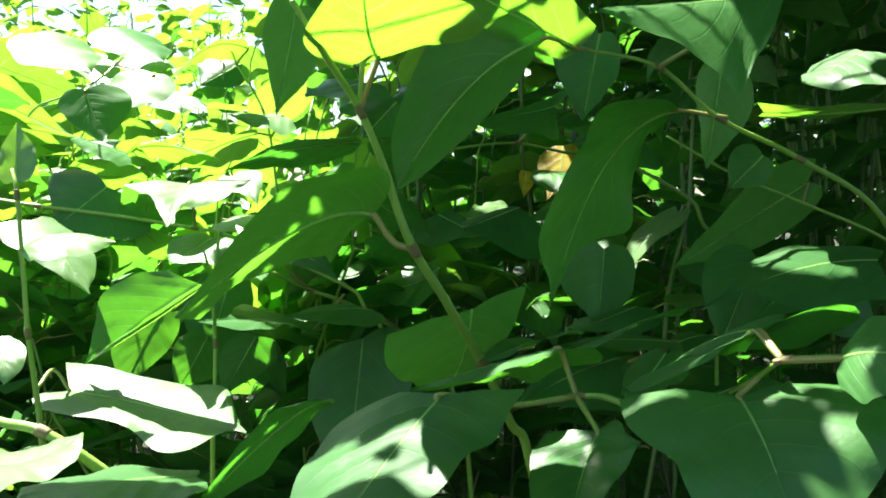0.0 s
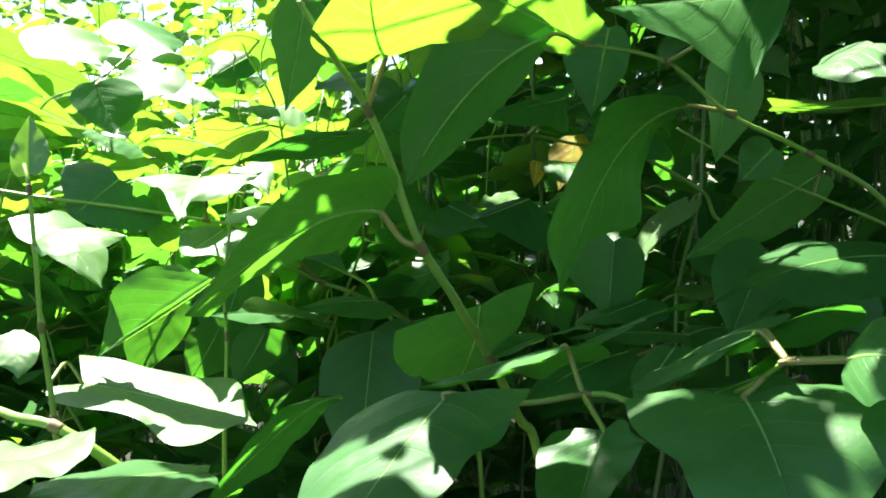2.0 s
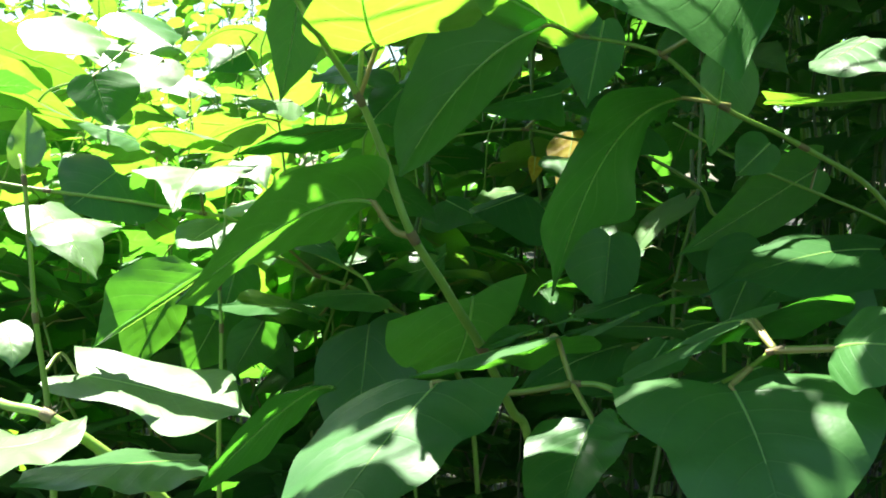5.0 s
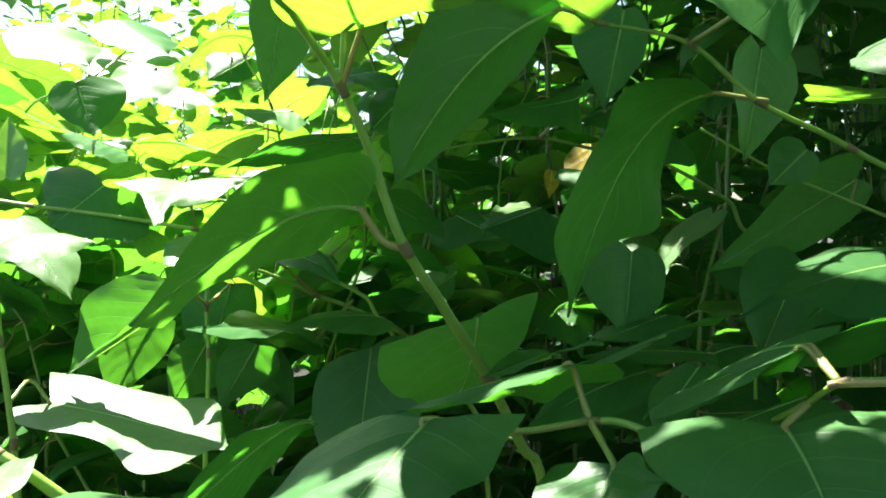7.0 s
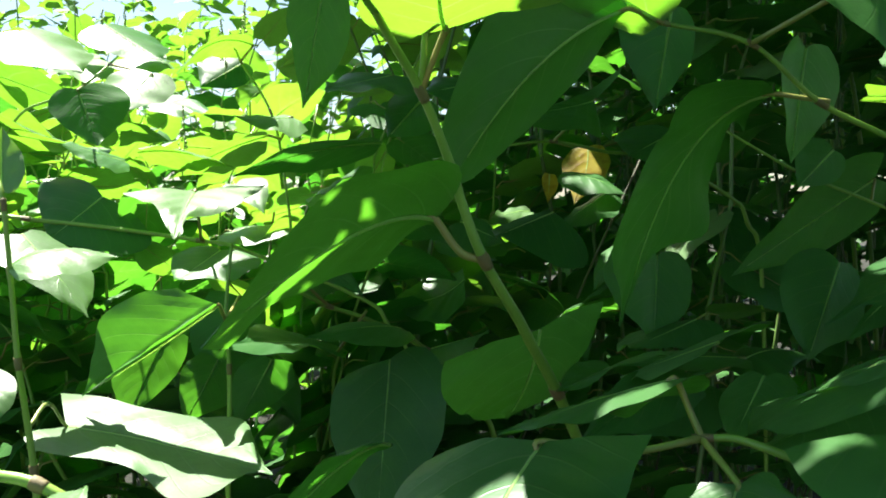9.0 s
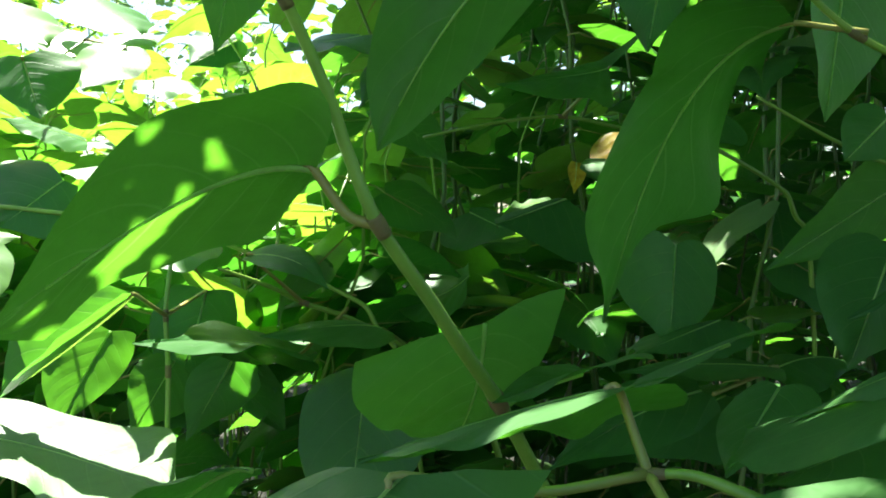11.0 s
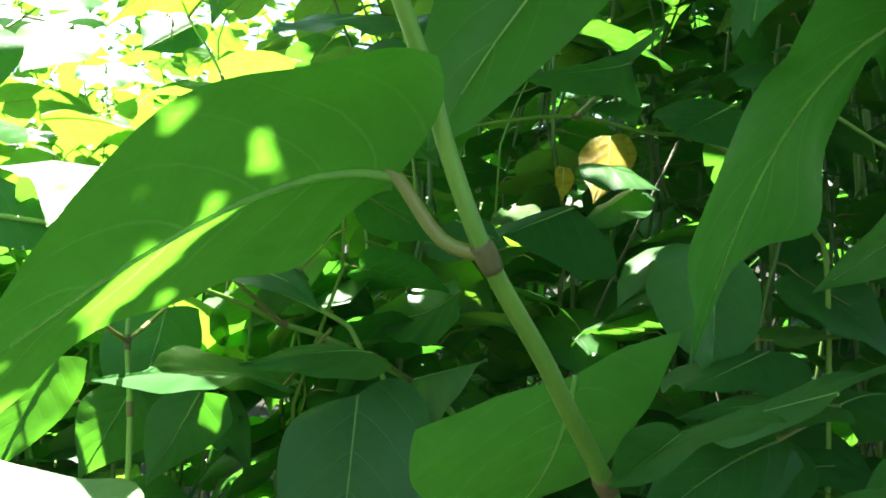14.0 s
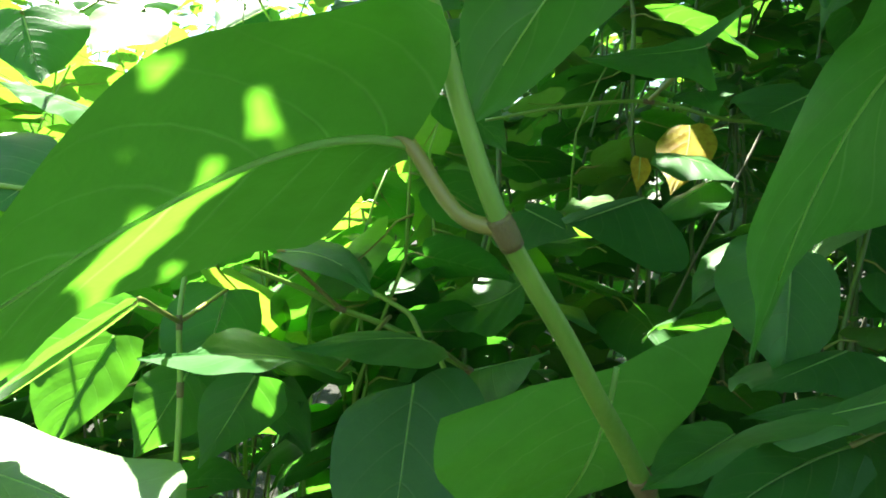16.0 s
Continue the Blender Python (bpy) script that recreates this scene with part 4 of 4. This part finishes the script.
SUN_BELOW = ((0.304, 0.656, 1.347, 0.015), (0.33, 0.654, 1.349, 0.018), (0.371, 0.682, 1.354, 0.018), (0.041, 0.449, 1.26, 0.018), (0.034, 0.445, 1.254, 0.02), (0.05, 0.432, 1.262, 0.016), (0.45, 0.9, 1.5, 0.04), (0.55, 1.05, 1.48, 0.05),
             (0.142, 0.476, 1.267, 0.014), (0.15, 0.48, 1.27, 0.014), (0.167, 0.59, 1.29, 0.01), (0.133, 0.5, 1.305, 0.01), (0.187, 0.437, 1.302, 0.008), (0.236, 0.433, 1.304, 0.01),
             (0.262, 0.378, 1.283, 0.012), (0.255, 0.372, 1.276, 0.012), (0.093, 0.6, 1.323, 0.014), (0.099, 0.61, 1.31, 0.01), (0.019, 1.255, 1.286, 0.008), (0.04, 1.262, 1.297, 0.008), (-0.015, 1.006, 1.204, 0.014),
             (0.145, 1.38, 1.375, 0.03), (0.237, 1.304, 1.382, 0.02), (0.25, 1.45, 1.44, 0.03), (0.367, 0.952, 1.252, 0.015))
GAPS = SUN_LEFT + SUN_OVERHEAD + SUN_BELOW


def covers(back, size, spot, r):
    """Whether a common leaf, its pose turned back, stands between the spot and the sun, with r to spare."""
    d = back.to_3x3() @ SUN
    if abs(d.z) < 0.05:
        d.z = 0.05
    o = back @ spot
    far = -o.z / d.z
    q = o + d * far
    return far > 0.04 and (q.x / (0.043 * size + r)) ** 2 + ((q.y - 0.078 * size) / (0.06 * size + r)) ** 2 < 1


def blocks_sun(m, size=1.0, ease=1.0):
    """Whether a common leaf at the pose m would close one of the gaps through which the sun comes in."""
    back = m.inverted()
    return any(covers(back, size, Vector(g[:3]), g[3] * ease) for g in GAPS)


def keeps_clear(p, room):
    """Whether a place leaves the open hollow in front of the path free."""
    if p.y < -0.2:
        return p.y < -0.7
    if 0.1 < p.x < 0.36 and p.y < 1.5 and 1.35 < p.z < 1.56:
        return False
    rise = p.z - 1.375
    depth_in = 1.12 if p.x < -0.05 - 0.12 * p.y else room
    if p.y > depth_in:
        return True
    if abs(p.x - 0.08) > 0.22 + 0.55 * max(p.y, 0.1):
        return True
    return rise > 0.14 + 0.3 * (p.y + 0.1) or rise < -0.2 - 0.40 * (p.y + 0.05)


def shoot(x, y, height, lean, count, lit_share, label, room=1.3, size=1.0, low=0.35):
    """An arching shoot: zigzag stem, and leaves left and right of it in turn from the joints."""
    foot = Vector((x, y, 0.25 * max(0, min(y - 4, 4)) - 0.02))
    ob = plant(label, foot)
    turn = RNG.uniform(0, 6.28)
    pts, rad = [], []
    steps = max(4, count // 2 + 2)
    for i in range(steps + 1):
        u = i / steps
        z = height * (u - 0.12 * u * u)
        off = lean * u ** 2.2
        zig = 0.012 * (-1) ** i * u
        pts.append(foot + Vector((off * math.cos(turn) + zig, off * math.sin(turn) + zig * 0.5, z)))
        rad.append(0.0052 * (1 - u) + 0.001)
    if all(keeps_clear(Vector(p), room - 0.15) for p in pts):
        sv, sf = tube(pts, rad, 5, 2)
        part("stem", mesh_of("stem", [Vector(p) for p in sv], sf, STEM if lit_share > 0.4 else STEM_SHADED), ob)
    else:
        keep = [(p, r) for p, r in zip(pts, rad) if p.z < 0.95]
        if len(keep) > 2:
            sv, sf = tube([p for p, _ in keep], [r for _, r in keep], 5, 2)
            part("stem", mesh_of("stem", [Vector(p) for p in sv], sf, STEM if lit_share > 0.4 else STEM_SHADED), ob)
    for k in range(count):
        u = low + (1 - low) * (k + 0.5) / count
        i = min(int(u * steps), steps - 1)
        p = pts[i].lerp(pts[i + 1], u * steps - i)
        head = math.degrees(turn) + (90 if k % 2 else -90) + RNG.uniform(-55, 55)
        s = size * RNG.uniform(0.75, 1.2) * (0.65 if u > 0.93 else 1)
        m = frame_of(p, head, RNG.uniform(-42, 8)) @ pose(0, 0, 0, 0, RNG.uniform(-22, 22), 0)
        lean_to = Matrix.Rotation(radians(RNG.uniform(8, 42) if lit_share > 0.5 else RNG.uniform(0, 22)), 4, Vector((0, 0, 1)).cross(SUN).normalized())
        m = Matrix.Translation(p) @ lean_to @ Matrix.Translation(-p) @ m
        if not keeps_clear(m @ Vector((0, 0.06, 0)), room) or not keeps_clear(m @ Vector((0, 0.12, 0)), room):
            continue
        if blocks_sun(m, s):
            continue
        # upper leaves mostly take the sunlit copy, lower ones the plain green
        me = RNG.choice(SHAPES_LIT if RNG.random() < (lit_share if p.z > 1.3 + 0.12 * max(0, p.y - 1) else 0.15 * lit_share) else SHAPES)
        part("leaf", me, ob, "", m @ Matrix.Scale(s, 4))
    return ob


# sunny side: lower shoots that fall back and let the eye pass over them
for k in range(125):
    y = 1.12 + 3.2 * RNG.random() ** 2.0
    x = RNG.uniform(-0.55 * y - 0.35, 0.03 * y)
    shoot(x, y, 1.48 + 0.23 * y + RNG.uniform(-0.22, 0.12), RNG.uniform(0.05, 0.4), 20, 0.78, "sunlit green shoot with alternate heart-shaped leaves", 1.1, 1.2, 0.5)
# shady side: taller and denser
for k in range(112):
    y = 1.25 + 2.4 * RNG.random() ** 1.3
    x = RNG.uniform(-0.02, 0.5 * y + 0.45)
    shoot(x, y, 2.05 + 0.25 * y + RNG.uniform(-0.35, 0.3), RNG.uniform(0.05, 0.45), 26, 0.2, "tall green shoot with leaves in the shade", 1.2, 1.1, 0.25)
# beside and behind the camera
for k in range(50):
    a = RNG.uniform(0, 6.28)
    r = RNG.uniform(0.95, 1.8)
    x, y = 0.08 + r * math.cos(a), 0.2 + r * math.sin(a)
    if y > 1.15:
        continue
    shoot(x, y, RNG.uniform(1.6, 2.2) if x > 0 else RNG.uniform(1.1, 1.35), RNG.uniform(0.1, 0.5), 12, 0.3, "green shoot beside the path", 1.2)

# added out of view: tall shoots that block sky light from the right
for k in range(22):
    shoot(RNG.uniform(0.68, 1.35), RNG.uniform(0.0, 1.2), RNG.uniform(2.0, 2.5), RNG.uniform(0.05, 0.3), 15, 0.1, "unseen tall shoot added to keep sky light off the shady side", 1.2, 1.15, 0.3)


# added behind the camera, unseen: they darken the leaves that face it
for k in range(14):
    shoot(RNG.uniform(0.25, 1.5), RNG.uniform(-1.7, -0.8), RNG.uniform(2.4, 3.0), RNG.uniform(0.05, 0.3), 14, 0.1, "unseen tall shoot added behind the path to cut sky light", 1.2, 1.3, 0.35)


ROOF = []


def overhang(x, y, end, top):
    """A tall shoot that arches over the hollow and shades it, its leaves spread to both sides."""
    foot = Vector((x, y, -0.02))
    ob = plant("tall shoot arching overhead and shading the hollow", foot)
    span = x - end
    pts = [foot + Vector((-span * u, 0.03 * math.sin(9 * u + x * 30), top * h)) for u, h in ((0, 0), (0.02, 0.35), (0.06, 0.7), (0.16, 0.93), (0.34, 1.03), (0.56, 1.05), (0.78, 1.02), (1, 0.97))]
    sv, sf = tube(pts, [0.006 - 0.005 * i / 7 for i in range(8)], 5, 3)
    part("stem", mesh_of("stem", sv, sf, STEM), ob)
    line, _ = smooth_path(pts, [0] * 8, 8)
    first = next(i for i, q in enumerate(line) if q[2] > top * 0.9)
    count = int(span / 0.038)
    for k in range(count):
        p = Vector(line[int(first + (len(line) - 1 - first) * (k + 0.5) / count)])
        m = frame_of(p, -90 + (70 if k % 2 else -70) + RNG.uniform(-30, 30), RNG.uniform(-25, 8)) @ pose(0, 0, 0, 0, RNG.uniform(-15, 15), 0)
        if not keeps_clear(m @ Vector((0, 0.07, 0)), 1.2) or not keeps_clear(m @ Vector((0, 0.13, 0)), 1.2):
            continue
        for size in (1.3, 1.05, 0.8, 0.6, 0.45, 0.35):
            size *= RNG.uniform(0.9, 1.1)
            if not blocks_sun(m, size):
                part("leaf", RNG.choice(SHAPES), ob, "", m @ Matrix.Scale(size, 4))
                ROOF.append((m.inverted(), size))
                break
            m = m @ pose(0, 0, 0, 0, 0, RNG.uniform(-50, 50))


for k in range(36):
    y = 0.40 + 0.055 * k
    overhang(RNG.uniform(0.85, 1.05), y, (-0.26 if y < 1.0 else -0.08) + RNG.uniform(-0.04, 0.04), RNG.uniform(1.72, 1.9) + 0.16 * max(0, y - 0.4))


# added above the view: a lower arch with loose leaves that shade those below
foot = Vector((0.95, 0.62, -0.02))
shading_arch = plant("unseen arch added with loose leaves to shade the hollow", foot)
arch = [foot, Vector((0.93, 0.62, 0.7)), Vector((0.88, 0.64, 1.35)), Vector((0.7, 0.68, 1.72)), Vector((0.4, 0.72, 1.80)), Vector((0.05, 0.72, 1.74))]
sv, sf = tube(arch, [0.005, 0.0048, 0.0042, 0.0035, 0.0025, 0.0015], 6, 5)
part("stem", mesh_of("stem", sv, sf, STEM), shading_arch)
placed = 0
for spot in SHADE_SPOTS:
    if any((spot - Vector(g[:3]) - SUN * (spot - Vector(g[:3])).dot(SUN)).length < g[3] + 0.004 for g in GAPS):
        continue
    if placed > 440 or any(covers(back, size, spot, -0.011 * size) for back, size in ROOF):
        continue
    # a loose leaf, off the stem, set towards the sun from the spot
    far = (1.375 + 0.17 + 0.3 * (spot.y + 0.1) - spot.z) / (SUN.z - 0.3 * SUN.y) + RNG.uniform(0, 0.07)
    for size in (1.0, 0.8, 0.64, 0.5, 0.4, 0.32, 0.25, 0.19):
        m = frame_of(spot + SUN * far, RNG.uniform(0, 360), RNG.uniform(-12, 6)) @ Matrix.Translation((0, -0.078 * size, 0))
        if not blocks_sun(m, size, 0.8):
            part("leaf", RNG.choice(SHAPES), shading_arch, "", m @ Matrix.Scale(size, 4))
            ROOF.append((m.inverted(), size))
            placed += 1
            break


# ---- dead stalks between the shoots ----
for k in range(80):
    y = 1.35 + 1.6 * RNG.random()
    x = RNG.uniform(-0.25 * y, 0.5 * y + 0.1)
    foot = Vector((x, y, -0.02))
    tall = RNG.uniform(0.9, 1.5)
    tilt = Vector((RNG.uniform(-0.35, 0.35), RNG.uniform(-0.15, 0.25), 0))
    pts = [tilt * u * u + Vector((0.01 * math.sin(7 * u + k), 0, tall * u)) for u in np.linspace(0, 1, 6)]
    sv, sf = tube(pts, [0.0035 - 0.0018 * i / 5 for i in range(6)], 5, 2)
    dry = new("dry_stalk", mesh_of("dry_stalk", sv, sf, DRY))
    dry.location = foot
    tagged(dry, "thin dead brown stalk standing among the shoots", "dead stalk", "dead stalks in the thicket")
    for q in range(RNG.randint(0, 2)):
        a = pts[RNG.randint(2, 4)]
        e = a + Vector((RNG.uniform(-0.12, 0.12), RNG.uniform(-0.1, 0.1), RNG.uniform(0.03, 0.14)))
        tv, tf = tube([a, (a + e) / 2 + Vector((0, 0, 0.01)), e], [0.0014, 0.001, 0.0006], 4, 2)
        part("twig", mesh_of("twig", tv, tf, DRY), dry)


# ---- far thicket ----
def far_leaves(count, material, label, place):
    """Leaves too far off to tell apart, in one mesh; place gives where each one hangs."""
    fv, ff, fuv = [], [], []
    for k in range(count):
        spot = place(k)
        bv, bf, buv = blade_points(RNG.uniform(0.1, 0.15), (0.045, RNG.uniform(0, 25)), (0.045, RNG.uniform(0, 25)), (0.008, 0), 0.2, 0.06, k, 5, 1)
        m = frame_of(spot, RNG.uniform(0, 360), RNG.uniform(-50, 10)) @ pose(0, 0, 0, 0, RNG.uniform(-30, 30), 0)
        if blocks_sun(m, 1.0):
            continue
        o = len(fv)
        fv += [m @ Vector(q) for q in bv]
        ff += [tuple(o + q for q in t) for t in bf]
        fuv += buv
    tagged(new("far_knotweed", mesh_of("far_knotweed", fv, ff, material, fuv)), label, "knotweed", kind="stuff")


def on_bank(k):
    y = RNG.uniform(4.4, 9)
    x = RNG.uniform(-0.75 * y, 0.75 * y)
    roof = 0.25 * min(y - 4, 4) + 2.85 + 0.35 * noise.noise(Vector((x * 0.8, y * 0.8, 3))) + (0.5 if x > 0 else 0)
    return (x, y, roof - 2.0 * RNG.random() ** 1.5)


def over_shade(k):
    y = RNG.uniform(0.95, 4.2)
    x = RNG.uniform(-0.1 - 0.2 * y, 1.7)
    return (x, y, 1.86 + 0.33 * y + RNG.uniform(-0.1, 0.45) + 0.15 * noise.noise(Vector((x * 2, y * 2, 5))))


def in_shade(k):
    if k % 5 < 2:
        y = RNG.uniform(2.2, 4.6)
        x = RNG.uniform(0.25 * y, 0.25 * y + 2.2)
        return (x, y, 3.1 + 0.3 * noise.noise(Vector((x, y, 1))) - 2.0 * RNG.random() ** 1.5)
    y = RNG.uniform(3.4, 5.6)
    side = RNG.uniform(0.07, 0.8)
    return (side * y, y, RNG.uniform(0.4, 2.1 if side < 0.32 else 3.1))


# the bank wears the sunlit copy, the deep leaves plain green
far_leaves(6800, GREEN_LIT, "distant sunlit knotweed leaves rising up a bank", on_bank)
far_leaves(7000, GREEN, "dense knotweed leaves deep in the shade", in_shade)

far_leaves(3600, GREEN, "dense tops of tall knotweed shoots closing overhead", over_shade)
